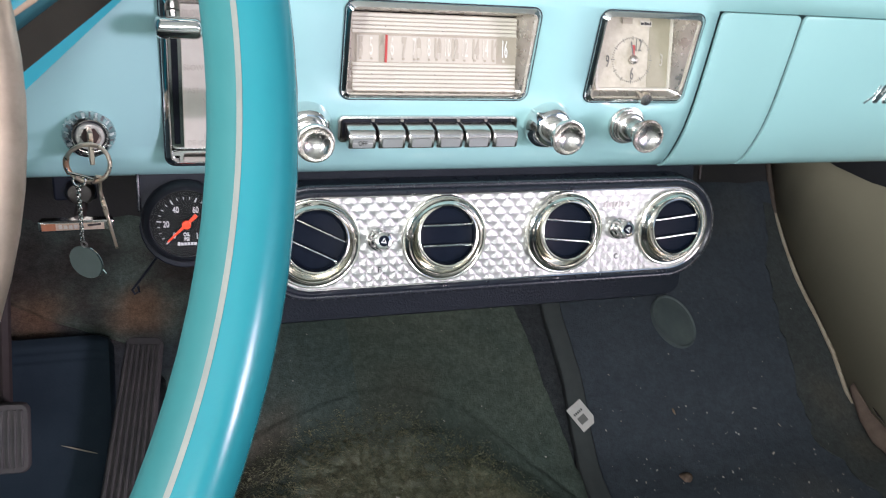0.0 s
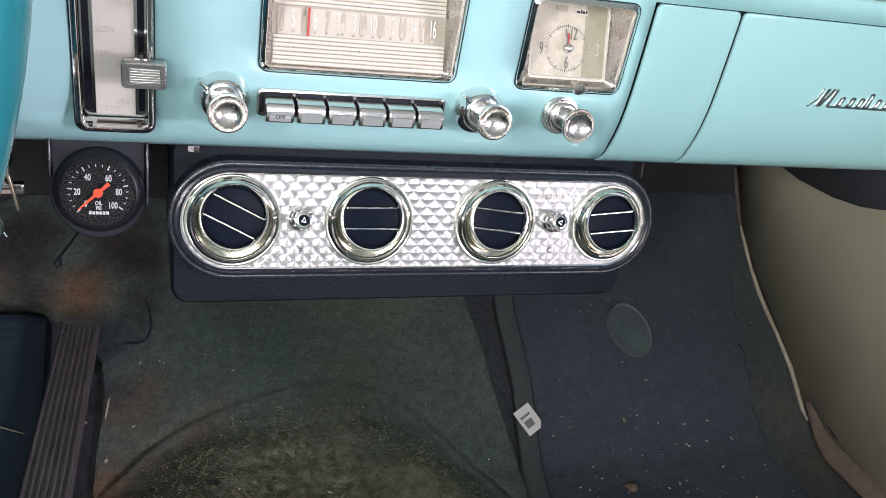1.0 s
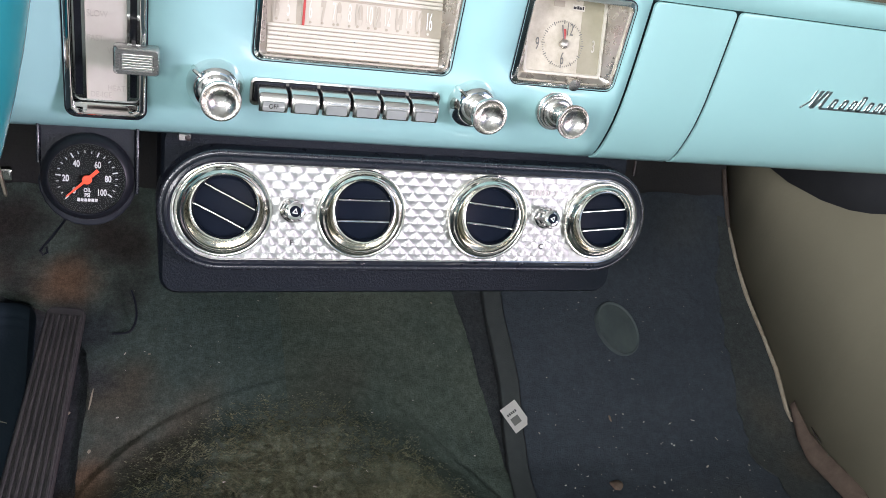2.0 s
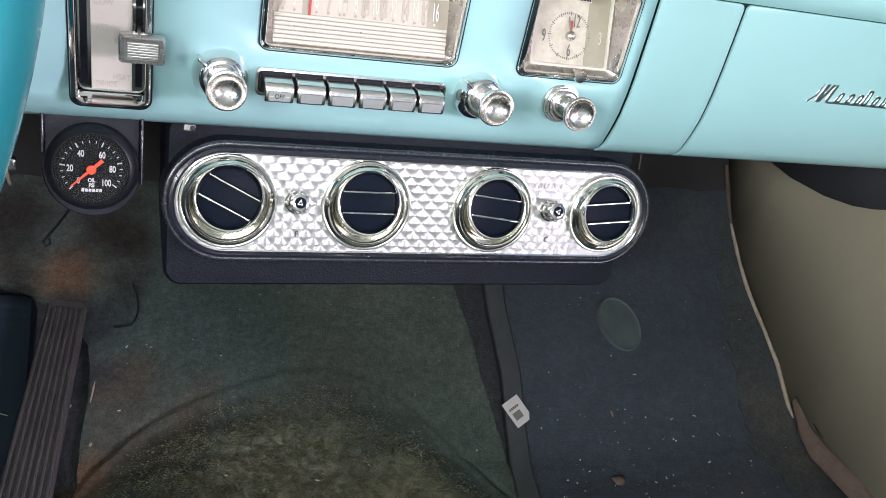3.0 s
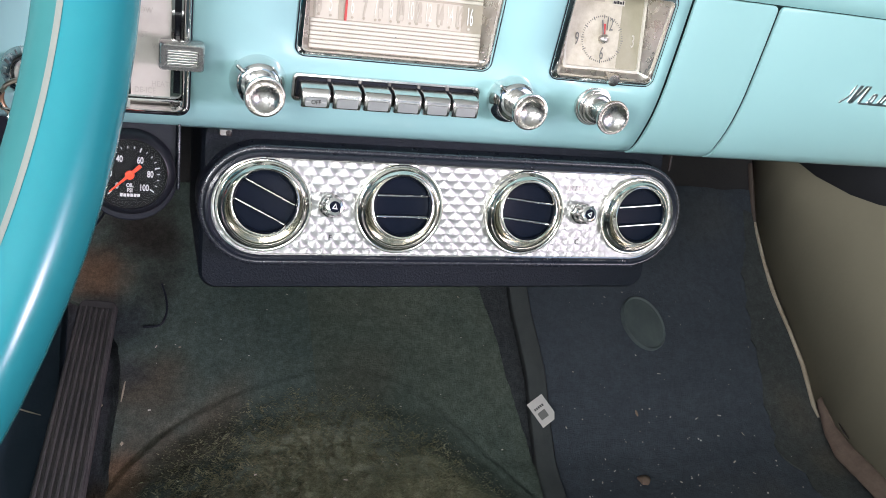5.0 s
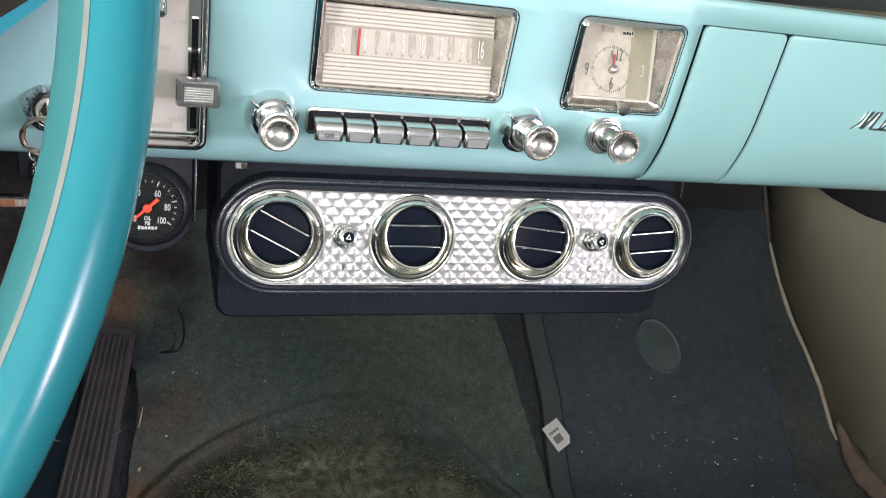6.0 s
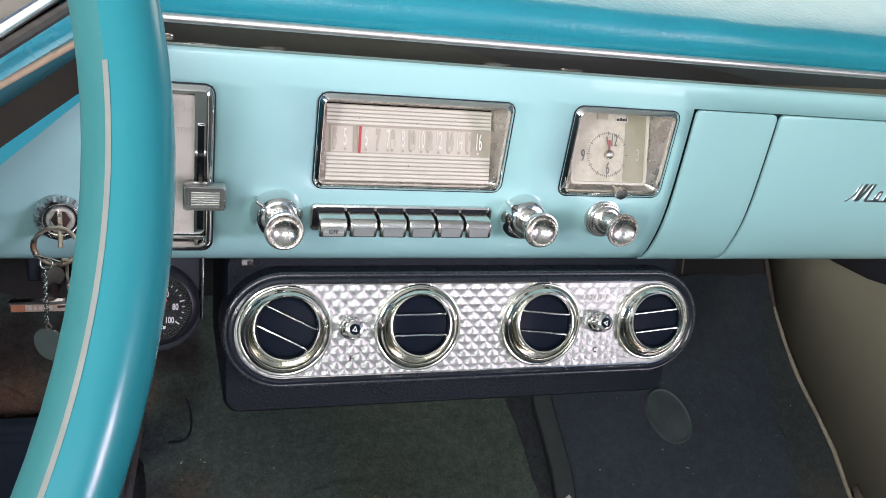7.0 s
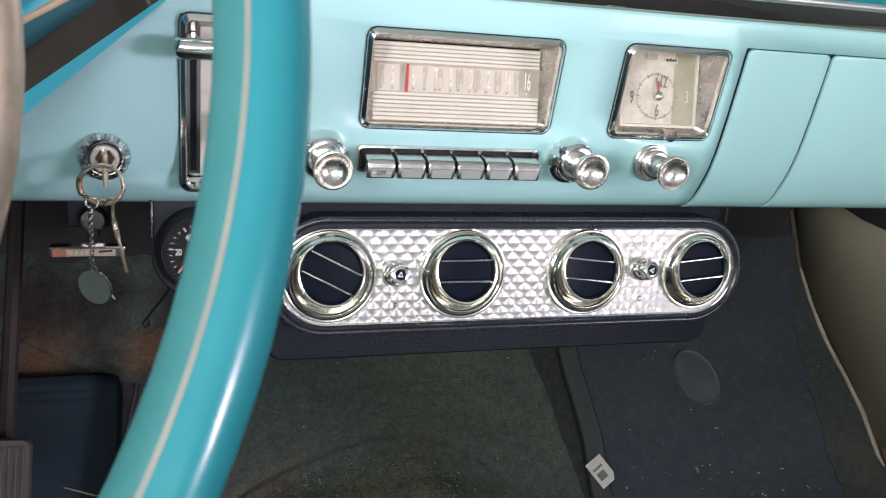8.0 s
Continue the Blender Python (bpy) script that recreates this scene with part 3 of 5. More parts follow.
single("ceiling", boxed(-0.5, 1.17, -1.7, 0.75, 1.24, 1.30), HEADLINER, pose(0, 0, 0), "unseen pale headliner, added for the chrome to mirror", "headliner", kind="structure")
bm = boxed(-0.5, 1.17, -1.72, -1.66, -0.1, 0.72)
single("wall_rear", bm, SEAT, pose(0, 0, 0), "unseen pale rear panel closing the cabin", "rear panel", kind="structure")
# Unseen seat, added as a bright reflector behind the viewpoint.
bench = thing("bench_seat", pose(0, 0, 0), "unseen pale bench seat, added for the chrome to mirror", "seat")
part("cushion", boxed(-0.40, 1.08, -0.85, -0.22, -0.05, 0.26), SEAT, bench, bevel=0.04, segs=4)
part("backrest", boxed(-0.40, 1.08, -1.02, -0.84, 0.0, 0.72), SEAT, bench, bevel=0.04, segs=4)

# ---- kick panel on the right ----
KX = 1.093
kick = thing("kick_panel", pose(KX, 0, 0), "olive fibreboard kick panel with beige piping and rust at its foot", "kick panel")
edge = [(1.300, 0.34), (1.2219, 0.2261), (1.1963, 0.1895), (1.1651, 0.1497), (1.1112, 0.1031), (1.0659, 0.0745), (1.014, 0.0463), (0.9655, 0.0176), (0.9187, -0.0171), (0.8886, -0.0335), (0.8654, -0.0385), (0.8242, -0.0420), (0.7865, -0.0420), (0.60, -0.042)]
bm = bmesh.new()
loops = [[(0.0015 * math.sin(31 * y), y, z) for y, z in edge], [(0.004 * math.sin(9 * y), y, z + (0.46 - z) * 0.5) for y, z in edge], [(0, y, 0.46) for y, z in edge]]
loft(bm, loops, closed=False)
part("board", bm, BOARD, kick, solid=0.004)
part("piping", tube([(-0.004, y + 0.003, z + 0.003 + 0.0015 * math.sin(40 * y)) for y, z in edge[3:9]] + [(-0.004, 0.905, -0.0235)], 0.0032, taper=[0.8, 1, 1.1, 0.9, 1.1, 1.0, 0.6]), PIPING, kick, "frayed beige edge piping")
part("edge_strip", tube([(-0.004, y + 0.003, z + 0.003) for y, z in edge[1:4]], 0.0040, taper=[0.9, 1.1, 0.8]), material("brown_edge_strip", (0.085, 0.062, 0.048), 0.7, second=(0.055, 0.042, 0.034), scale=90, bump=0.3), kick, "dull brown upper edge strip")
# the torn foot of the board curls inwards over the carpet
rows = []
for k in range(26):
    y = 0.918 - 0.0105 * k
    wob = 0.004 * noise.noise((y * 45, 1.3, 2)) + 0.002 * noise.noise((y * 160, 1.3, 2))
    deep = 0.005 + 0.013 * min(1.0, k / 7)
    base = toe_height(y) + 0.011
    rows.append([(-0.0015, y, base + 0.010 + 0.6 * deep + wob), (-0.006, y, base + 0.006 + 0.4 * deep), (-0.45 * deep - 0.004, y, base + 0.006 + 0.5 * wob), (-deep + wob, y + wob, base + 0.001)])
flap = loft(bmesh.new(), rows, closed=False)
part("rust_patch", flap, material("rust", (0.150, 0.110, 0.082), 0.9, second=(0.075, 0.052, 0.042), scale=38, bump=0.6, bump_scale=160), kick, "rust-brown crumbling lower edge", solid=0.003)
part("splinter", tube([(-0.004, 0.872, -0.006), (-0.006, 0.858, -0.009), (-0.005, 0.846, -0.012)], 0.0012, 6, taper=[0.4, 1, 0.3]), DARK_METAL, kick, "dark torn splinter")
bm = bmesh.new()
wpts = [(1.078, y, z + 0.0012 * math.sin(90 * y)) for y, z in ((1.20, 0.318), (1.165, 0.297), (1.125, 0.283), (1.068, 0.279), (0.999, 0.284), (0.950, 0.2955), (0.918, 0.305), (0.86, 0.332), (0.80, 0.37), (0.78, 0.43))]
loft(bm, [wpts, [(x - 0.03, y, 0.47) for x, y, z in wpts]], closed=False)
single("under_dash_cover", bm, VOID, pose(0, 0, 0), "black felt cover hanging under the glove box", "cover", solid=0.006)

# ---- dashboard ----
PROFILE = [(0.7480, 0.5779), (0.7430, 0.5777), (0.7412, 0.5770), (0.7404, 0.5757), (0.7402, 0.5748), (0.7402, 0.5585), (0.7404, 0.554), (0.7415, 0.530), (0.7430, 0.506), (0.7446, 0.486), (0.7462, 0.474), (0.7490, 0.460), (0.7525, 0.449), (0.7562, 0.4395), (0.7610, 0.4290), (0.7670, 0.4213), (0.7745, 0.4168), (0.784, 0.4155), (0.80, 0.420)]
dash = thing("dashboard", pose(0, 0, 0), "glossy mint green painted steel dashboard with chrome trim and padded top", "dashboard")
holes = [(0.160, 0.208, 0.4395, 0.554), (0.278, 0.416, 0.486, 0.554), (0.467, 0.552, 0.486, 0.554), (0.5650, 1.062, 0.40, 0.5585)]
xs = sorted({-0.46, -0.2, 0.0, 0.10, 0.24, 0.44, 0.5, 0.62, 0.7, 0.8, 0.9, 1.0, 1.105} | {v for h in holes for v in h[:2]})
bm = bmesh.new()
grid = [[bm.verts.new((x, y, z)) for x in xs] for y, z in PROFILE]
for j in range(len(PROFILE) - 1):
    for i in range(len(xs) - 1):
        xm, zm = (xs[i] + xs[i + 1]) / 2, (PROFILE[j][1] + PROFILE[j + 1][1]) / 2
        if any(a < xm < b and c < zm < d for a, b, c, d in holes):
            continue
        bm.faces.new((grid[j][i], grid[j][i + 1], grid[j + 1][i + 1], grid[j + 1][i]))
part("face_panel", bm, PAINT, dash, solid=0.0022)
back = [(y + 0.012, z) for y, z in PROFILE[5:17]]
part("inner_panel", sweep_x(back + [(y + 0.002, z) for y, z in back[::-1]], 0.55, 1.09), GAP_SHADE, dash, "inner panel behind the doors")


def face_y(z):
    """Depth of the dash face at a height."""
    for (ya, za), (yb, zb) in zip(PROFILE[4:], PROFILE[5:]):
        if za >= z >= zb:
            return ya + (yb - ya) * (za - z) / (za - zb)
    return PROFILE[4][0]


def door_panel(name, x0, x1, label, top=0.5577, r=0.0045):
    """A pressed door that follows the dash face, with rounded upper corners and rolled edges."""
    rows = []
    for d in (0.0, 0.0003, 0.001, 0.002, 0.0032, 0.0045, 0.006, 0.016):
        inset = r - math.sqrt(max(0.0, r * r - (r - min(d, r)) ** 2))
        z = top - d
        rows.append([(x0 + inset + (x1 - x0 - 2 * inset) * k / 8, face_y(z) - 0.0018, z) for k in range(9)])
    for y, z in PROFILE[7:18]:
        if z < top - 0.017:
            rows.append([(x0 + (x1 - x0) * k / 8, y - 0.0018, z) for k in range(9)])
    ob = part(name, loft(bmesh.new(), rows, closed=False), PAINT, dash, label, solid=0.003, bevel=0.0018, segs=3)
    if sum(p.normal.y for p in ob.data.polygons) > 0:
        ob.data.flip_normals()
    ob.modifiers["bevel"].angle_limit = radians(55)
    return ob


door_panel("ashtray_door", 0.5675, 0.6415, "closed mint ashtray door")
glove = door_panel("glove_box_door", 0.6448, 1.06, "closed mint glove box door with chrome script")

# chrome script on the glove box door, kept to plain strokes
script_m = pose(0.741, 0.7437, 0.4860, 90, 0, 0)
bm = bmesh.new()


def stroke(bm, pts, w, d=0.0022):
    for (ax, ay), (bx, by) in zip(pts, pts[1:]):
        L = math.hypot(bx - ax, by - ay)
        box(bm, -0.0004, L + 0.0004, -w / 2, w / 2, 0, d, pose(ax, ay, 0, 0, 0, math.degrees(math.atan2(by - ay, bx - ax))))


stroke(bm, [(-0.004, 0.0), (0.004, 0.006), (0.008, 0.0175), (0.0145, 0.0175)], 0.0018)
stroke(bm, [(0.0140, 0.0178), (0.0060, 0.0005)], 0.0040)
stroke(bm, [(0.0085, 0.001), (0.0200, 0.0175)], 0.0034)
stroke(bm, [(0.0235, 0.0185), (0.0165, 0.001)], 0.0034)
stroke(bm, [(0.0165, 0.0005), (0.13, 0.0005)], 0.0019)
for k, x in enumerate((0.0255, 0.037, 0.047, 0.056, 0.066, 0.076, 0.085)):
    tall = 0.0135 if k in (3, 6) else 0.009
    stroke(bm, [(x, 0.0015), (x + 0.004, tall), (x + 0.0075, tall), (x + 0.0045, 0.0015), (x, 0.0015)], 0.0023)
part("script_emblem", bm, CHROME, glove, "chrome script emblem", script_m, bevel=0.0003)

# dark band, chrome strip and padded top over the face
PADX0, PADX1 = 0.132, 1.105
LIP = [(0.7540, 0.5772), (0.7430, 0.5774), (0.7418, 0.5785), (0.7404, 0.5805), (0.7388, 0.5830), (0.7371, 0.5860), (0.7357, 0.5890), (0.7346, 0.5920), (0.7339, 0.5945)]
bm = sweep_x(LIP + [(0.765, 0.5945), (0.765, 0.5766)], PADX0, PADX1)
part("polished_lip", bm, MIRROR, dash, "polished dark-mirroring metal lip under the padding")
part("chrome_strip", tube([(PADX0 - 0.001, 0.7318, 0.5965), (0.6, 0.7318, 0.5965), (PADX1, 0.7318, 0.5965)], 0.0030, 14), BRUSHED, dash, "thin chrome strip")
pad_prof = [(0.760, 0.598), (0.7345, 0.598)] + arc(0.7480, 0.6110, 0.0180, 222, 118, 10) + [(0.757, 0.633), (0.785, 0.6425), (0.85, 0.652), (1.0, 0.662), (1.2, 0.660), (1.2, 0.60)]
bm = bmesh.new()
nseg = 60
loops = []
for i in range(nseg + 1):
    x = 0.120 + (PADX1 - 0.120) * i / nseg
    loops.append([(x, y, z + (0.0012 * noise.noise((x * 14, y * 20, 1)) if z > 0.6 else 0)) for y, z in pad_prof])
loft(bm, loops, True, True)
part("padding", bm, VINYL, dash, "padded teal vinyl dash top with fine wrinkles")

# instrument hood that reaches towards the driver
def hood_edge(x0, z0, x1, z1):
    """An edge of the hood: from (x1, z1) at the dash down towards (x0, z0) at y 0.5, ending in a turn to the left."""
    run = []
    for y in (0.756, 0.735, 0.70, 0.67, 0.64, 0.61, 0.585):
        s = (y - 0.5) / 0.24
        run.append((x0 + (x1 - x0) * s, y, z0 + (z1 - z0) * s))
    x, y, z = run[-1]
    return run + [(x - 0.016, 0.572, z), (x - 0.06, 0.565, z), (-0.30, 0.562, z)]


LIP_LOW, LIP_UP = hood_edge(-0.0228, 0.4402, 0.1531, 0.562), hood_edge(-0.0133, 0.4703, 0.1547, 0.566)
BAND_UP, SHOULDER = hood_edge(-0.0325, 0.4765, 0.1446, 0.580), hood_edge(0.0506, 0.5533, 0.1538, 0.592)
GROOVE, TRIM_LOW, TRIM_UP = hood_edge(0.0614, 0.5616, 0.1522, 0.600), hood_edge(0.0700, 0.5716, 0.1475, 0.610), hood_edge(0.0713, 0.5786, 0.1400, 0.617)


def inward(line, d, dz=0.0):
    return [(x - d, y + d * 0.3, z + dz) for x, y, z in line]


part("hood_lip", loft(bmesh.new(), [inward(LIP_LOW, 0.01, 0.004), LIP_LOW, LIP_UP], closed=False), LIP_TEAL, dash, "bright teal lower lip of the hood")
# Dark brown here stands in for a chrome band mirroring the floor.
part("hood_band", loft(bmesh.new(), [LIP_UP, BAND_UP], closed=False), DARK_GLOSS, dash, "glossy hood band, painted with the dark reflection of a chrome band")
part("hood_shoulder", loft(bmesh.new(), [BAND_UP, inward(BAND_UP, -0.002, 0.001), inward(SHOULDER, 0.003, -0.006), SHOULDER], closed=False), SHADED_TEAL, dash, "teal shoulder of the hood, darkened to imitate shade")
part("hood_strip", tube([(x, y, z + 0.001) for x, y, z in SHOULDER], 0.0023, 10), TAN_LIT, dash, "tan strip on the hood, warm light put into its colour")
part("hood_padding", loft(bmesh.new(), [inward(SHOULDER, 0.001, 0.002), inward(GROOVE, -0.001, -0.002), inward(GROOVE, 0.0015), inward(GROOVE, 0.0, 0.002), inward(TRIM_LOW, -0.001, -0.003), TRIM_LOW, inward(TRIM_LOW, 0.004, 0.003)], closed=False), HOOD, dash, "teal vinyl padding of the instrument hood")
# Added dark bead imitates the chrome trim's dark lower half.
part("trim_underside", tube(inward(TRIM_LOW, 0.0010, 0.002), 0.0034, 8), DARK_METAL, dash, "dark brown bead imitating the dark underside of the bezel trim")
part("bezel_trim", tube(inward(TRIM_UP, 0.001, 0.001), 0.0034, 12), KNOB, dash, "rounded chrome bezel trim on the hood")
bm = bmesh.new()
bm.faces.new([bm.verts.new((x - 0.006, y, z - 0.001)) for x, y, z in TRIM_UP] + [bm.verts.new((-0.30, 0.80, 0.610)), bm.verts.new((0.135, 0.80, 0.620))])
part("hood_top", bm, GREIGE, dash, "grey-brown top of the instrument hood", solid=0.003)

# ---- radio ----
radio = thing("radio", face_at(0.347, 0.520, 0.7422, -3.5), "chrome-framed car radio with ivory dial and six push buttons", "radio")


def recess(w, h, iw, y_low, y_high, z_low, z_high):
    """A funnel from a rounded opening down to a slanted inner face."""
    bm = bmesh.new()
    slope = (z_high - z_low) / (y_high - y_low)
    a = loop_rect(w, h, 0.005)
    c = loop_rect(iw, y_high - y_low, 0.002, cy=(y_high + y_low) / 2)
    loft(bm, [[(x, y, 0.0002) for x, y in a], [(x, y, z_low + (y - y_low) * slope) for x, y in c]])
    return bm


def bezel(w, h, rim=0.0035, proud=0.0028):
    """A frame with a broad sloping outer face, a rounded crest and a steep inner side."""
    return frame_loft([(w + 0.0032, h + 0.0032, 0.0068, -0.001), (w + 0.0032, h + 0.0032, 0.0068, 0.0008), (w + 0.0020, h + 0.0020, 0.0064, 0.0016), (w - rim * 0.9, h - rim * 0.9, 0.0052, proud), (w - rim * 1.25, h - rim * 1.25, 0.0049, proud + 0.0003), (w - rim * 1.6, h - rim * 1.6, 0.0046, proud - 0.0003), (w - rim * 1.9, h - rim * 1.9, 0.0044, -0.001)])


def gasket(w, h):
    return frame_loft([(w + 0.0046, h + 0.0046, 0.0075, -0.0005), (w + 0.0046, h + 0.0046, 0.0075, 0.0006), (w + 0.002, h + 0.002, 0.0068, 0.0008)])


part("gasket", gasket(0.138, 0.066), BLACK, radio, "black rubber gasket")
part("bezel", bezel(0.138, 0.066, 0.0028, 0.0032), FRAME_CHROME, radio, "chrome dial frame")
part("recess", recess(0.1345, 0.0625, 0.124, -0.0300, 0.0210, -0.003, -0.0225), SATIN, radio, "stained silver funnel behind the frame")
R_ANG = math.degrees(math.atan2(0.017, 0.0445))
dial = part("dial_plate", boxed(-0.0620, 0.0620, -0.0238, 0.0300, -0.003, 0.0), TAN, radio, "ivory dial plate", pose(0.0, -0.00775, -0.0115, -R_ANG, 0, 0))
for v in [-0.0222 + 0.00285 * i for i in range(7)] + [0.0172 + 0.00275 * i for i in range(5)]:
    part("rib", boxed(-0.0615, 0.0615, -0.00112, 0.00112, 0.0, 0.0016), IVORY_RIB, dial, "", pose(0, v, 0), bevel=0.0004)
part("scale_plate", boxed(-0.0590, 0.0590, -0.0040, 0.0150, 0.0, 0.0006), TAN, dial, "tan tuning scale")
part("scale_plate", boxed(-0.0580, 0.0460, -0.0034, 0.0145, 0.0006, 0.0009), IVORY, dial, "pale tuning scale")
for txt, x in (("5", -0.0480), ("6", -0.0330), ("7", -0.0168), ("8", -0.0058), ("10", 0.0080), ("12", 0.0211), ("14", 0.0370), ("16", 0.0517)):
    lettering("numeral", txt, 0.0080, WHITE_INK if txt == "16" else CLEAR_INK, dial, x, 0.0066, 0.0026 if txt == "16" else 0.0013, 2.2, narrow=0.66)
    # Offset tan numerals, dots and pointer strip paint shadows cast on the scale.
    lettering("painted_numeral_shadow", txt, 0.0080, NUMERAL_SHADOW, dial, x - 0.0075, 0.0060, 0.0011, 2.1, narrow=0.7, weight=0.0007)
    part("dot", lathe([(0, 0.0006), (0.0009, 0.0006), (0.0009, 0)], 12), IVORY_RIB if txt == "16" else TAN, dial, "", pose(x, -0.0014, 0.0012))
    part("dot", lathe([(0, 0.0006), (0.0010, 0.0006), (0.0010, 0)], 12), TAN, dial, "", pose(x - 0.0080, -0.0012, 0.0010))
part("pointer", boxed(-0.0008, 0.0008, -0.0040, 0.0150, 0.0014, 0.0024), RED, dial, "red tuning pointer", pose(-0.0377, 0, 0, 0, 0, -2))
part("painted_pointer_shadow", boxed(-0.0018, 0.0018, -0.0036, 0.0146, 0.0010, 0.0013), TAN, dial, "", pose(-0.0408, 0, 0))

rng = random.Random(3)
for i in range(9):
    part("dust_speck", lathe([(0, 0.0003), (rng.uniform(0.0002, 0.0005), 0.0002), (0.0002, 0)], 6), BLACK_INK, dial, "", pose(rng.uniform(-0.055, 0.058), rng.choice((0.0185, 0.0205, 0.0222, -0.018, -0.012)), 0.0017))
SILVER_LAND = material("satin_silver_land", (0.58, 0.59, 0.59), 0.3, 0.9, second=(0.46, 0.47, 0.47), scale=60, rough_var=0.08)

# push buttons, in a chrome-edged slot under the dial
keys = thing("push_button_bank", face_at(0.3447, 0.4650, 0.7455), "bank of six chrome radio push buttons in a dark slot", "push buttons")
part("slot", frame_loft([(0.137, 0.0195, 0.004, -0.003, 0, -0.002), (0.137, 0.0195, 0.004, 0.0022, 0, -0.002), (0.134, 0.0165, 0.003, 0.0026, 0, -0.002), (0.131, 0.0135, 0.0025, -0.0008, 0, -0.002)], 5, cap_last=True), OLD_CHROME, keys, "chrome slot frame")
part("slot_back", frame_loft([(0.1305, 0.0135, 0.0022, 0.0, 0, -0.002), (0.1305, 0.0135, 0.0022, 0.0006, 0, -0.002)], 4, cap_last=True), BLACK, keys)
for i in range(6):
    x = -0.0541 + 0.02165 * i
    bm = bmesh.new()
    w = 0.0098
    sec = [(0.0035, 0.000), (0.0035, 0.010), (0.0025, 0.0165), (-0.0005, 0.0185), (-0.0072, 0.0190), (-0.0105, 0.0180), (-0.0112, 0.0140), (-0.0098, 0.000)]
    loft(bm, [[(-w, y, z) for y, z in sec], [(w, y, z) for y, z in sec]], True, True)
    b = part("push_button", bm, OLD_CHROME, keys, "chrome push button", pose(x, 0, 0), bevel=0.0011, segs=3)
    part("button_land", frame_loft([(0.0150, 0.0066, 0.0012, 0.0), (0.0145, 0.0062, 0.0010, 0.0005)], 3, cap_last=True), SILVER_LAND, b, "", pose(0, -0.0058, 0.0192, -3, 0, 0))
    if i == 0:
        lettering("button_word", "OFF", 0.0042, DARK_GLOSS, b, 0, -0.0058, 0.0199, 1.1, narrow=0.9)
        for side in (-0.0055, 0.0055):
            part("button_line", boxed(-0.0016, 0.0016, -0.00025, 0.00025, 0.0196, 0.0200), WHITE_INK, b, "", pose(side, -0.0058, 0))
    part("spring_tab", boxed(-0.0010, 0.0010, 0.0036, 0.0062, 0.0, 0.0022), STEEL, keys, "", pose(x + 0.0108, 0, 0))


# ---- round chrome knobs ----
def control_knob(x, z, label, drop=0.0):
    k = thing("control_knob", face_at(x, z, 0.7475, 5), label, "knob", "radio knobs")
    part("escutcheon", lathe([(0.0192, 0.0), (0.0192, 0.0016), (0.0186, 0.0036), (0.0150, 0.0120), (0.0138, 0.0142), (0.0120, 0.0150), (0.0095, 0.0152), (0.0, 0.0152)]), FRAME_CHROME, k, "conical chrome base ring", pose(-0.0012, 0, 0))
    bm = lathe([(0.0098, 0.013), (0.0094, 0.020), (0.0102, 0.026), (0.0122, 0.0315), (0.0131, 0.0340), (0.0134, 0.0362), (0.0129, 0.0378), (0.0120, 0.0380), (0.0112, 0.0364), (0.0095, 0.0345), (0.0065, 0.0324), (0.0035, 0.0313), (0.0, 0.0310)])
    part("knob_cap", bm, WORN_KNOB, k, "chrome knob with dished worn end", pose(0, -drop, 0))
    part("wing", boxed(-0.0200, -0.0075, -0.0013, 0.0013, 0.002, 0.0150), CHROME, k, "chrome pointer wing", pose(-0.0012, 0, 0, 0, 0, -38), bevel=0.0008)
    return k


control_knob(0.2545, 0.4645, "chrome radio volume knob with dished end on mint dash", 0.0022)
control_knob(0.4415, 0.4655, "chrome radio tuning knob with dished end on mint dash", 0.0005)

lighter = thing("cigarette_lighter", face_at(0.5095, 0.4650, 0.7475, 5), "chrome cigarette lighter knob in a ridged collar", "lighter")
part("collar", lathe([(0.0155, 0.0), (0.0157, 0.0020), (0.0151, 0.0032), (0.0139, 0.0033), (0.0142, 0.0052), (0.0137, 0.0061), (0.0126, 0.0062), (0.0129, 0.0081), (0.0123, 0.0089), (0.0111, 0.0090), (0.0113, 0.0108), (0.0101, 0.0117), (0.0086, 0.0119), (0.0, 0.0119)]), OLD_CHROME, lighter, "ridged chrome collar")
part("knob_cap", lathe([(0.0082, 0.012), (0.0080, 0.022), (0.0090, 0.026), (0.0108, 0.0300), (0.0126, 0.0330), (0.0130, 0.0352), (0.0124, 0.0366), (0.0114, 0.0366), (0.0106, 0.0350), (0.0070, 0.0326), (0.0, 0.0316)]), WORN_KNOB, lighter, "chrome knob with dished end")

# ---- clock ----
clock = thing("clock", face_at(0.5095, 0.520, 0.7422, -3.5), "square chrome-framed dash clock with cream face", "clock")
part("gasket", gasket(0.085, 0.068), BLACK, clock)
part("bezel", bezel(0.085, 0.068, 0.0030, 0.0034), FRAME_CHROME, clock, "chrome clock frame")
part("recess", recess(0.081, 0.064, 0.066, -0.0285, 0.0270, -0.006, -0.027), SATIN, clock, "stained silver funnel")
C_ANG = math.degrees(math.atan2(0.021, 0.0555))
cface = part("clock_face", boxed(-0.0335, 0.0335, -0.0300, 0.0300, -0.002, 0.0), CLOCK_IVORY, clock, "stained cream clock face", pose(0.0005, -0.00075, -0.0165, -C_ANG, 0, 0))
part("face_border", frame_loft([(0.066, 0.0590, 0.003, 0.0), (0.066, 0.0590, 0.003, 0.0016), (0.0625, 0.0555, 0.002, 0.0016), (0.0615, 0.0545, 0.002, 0.0002)], 4), IVORY_RIB, cface, "raised cream border")
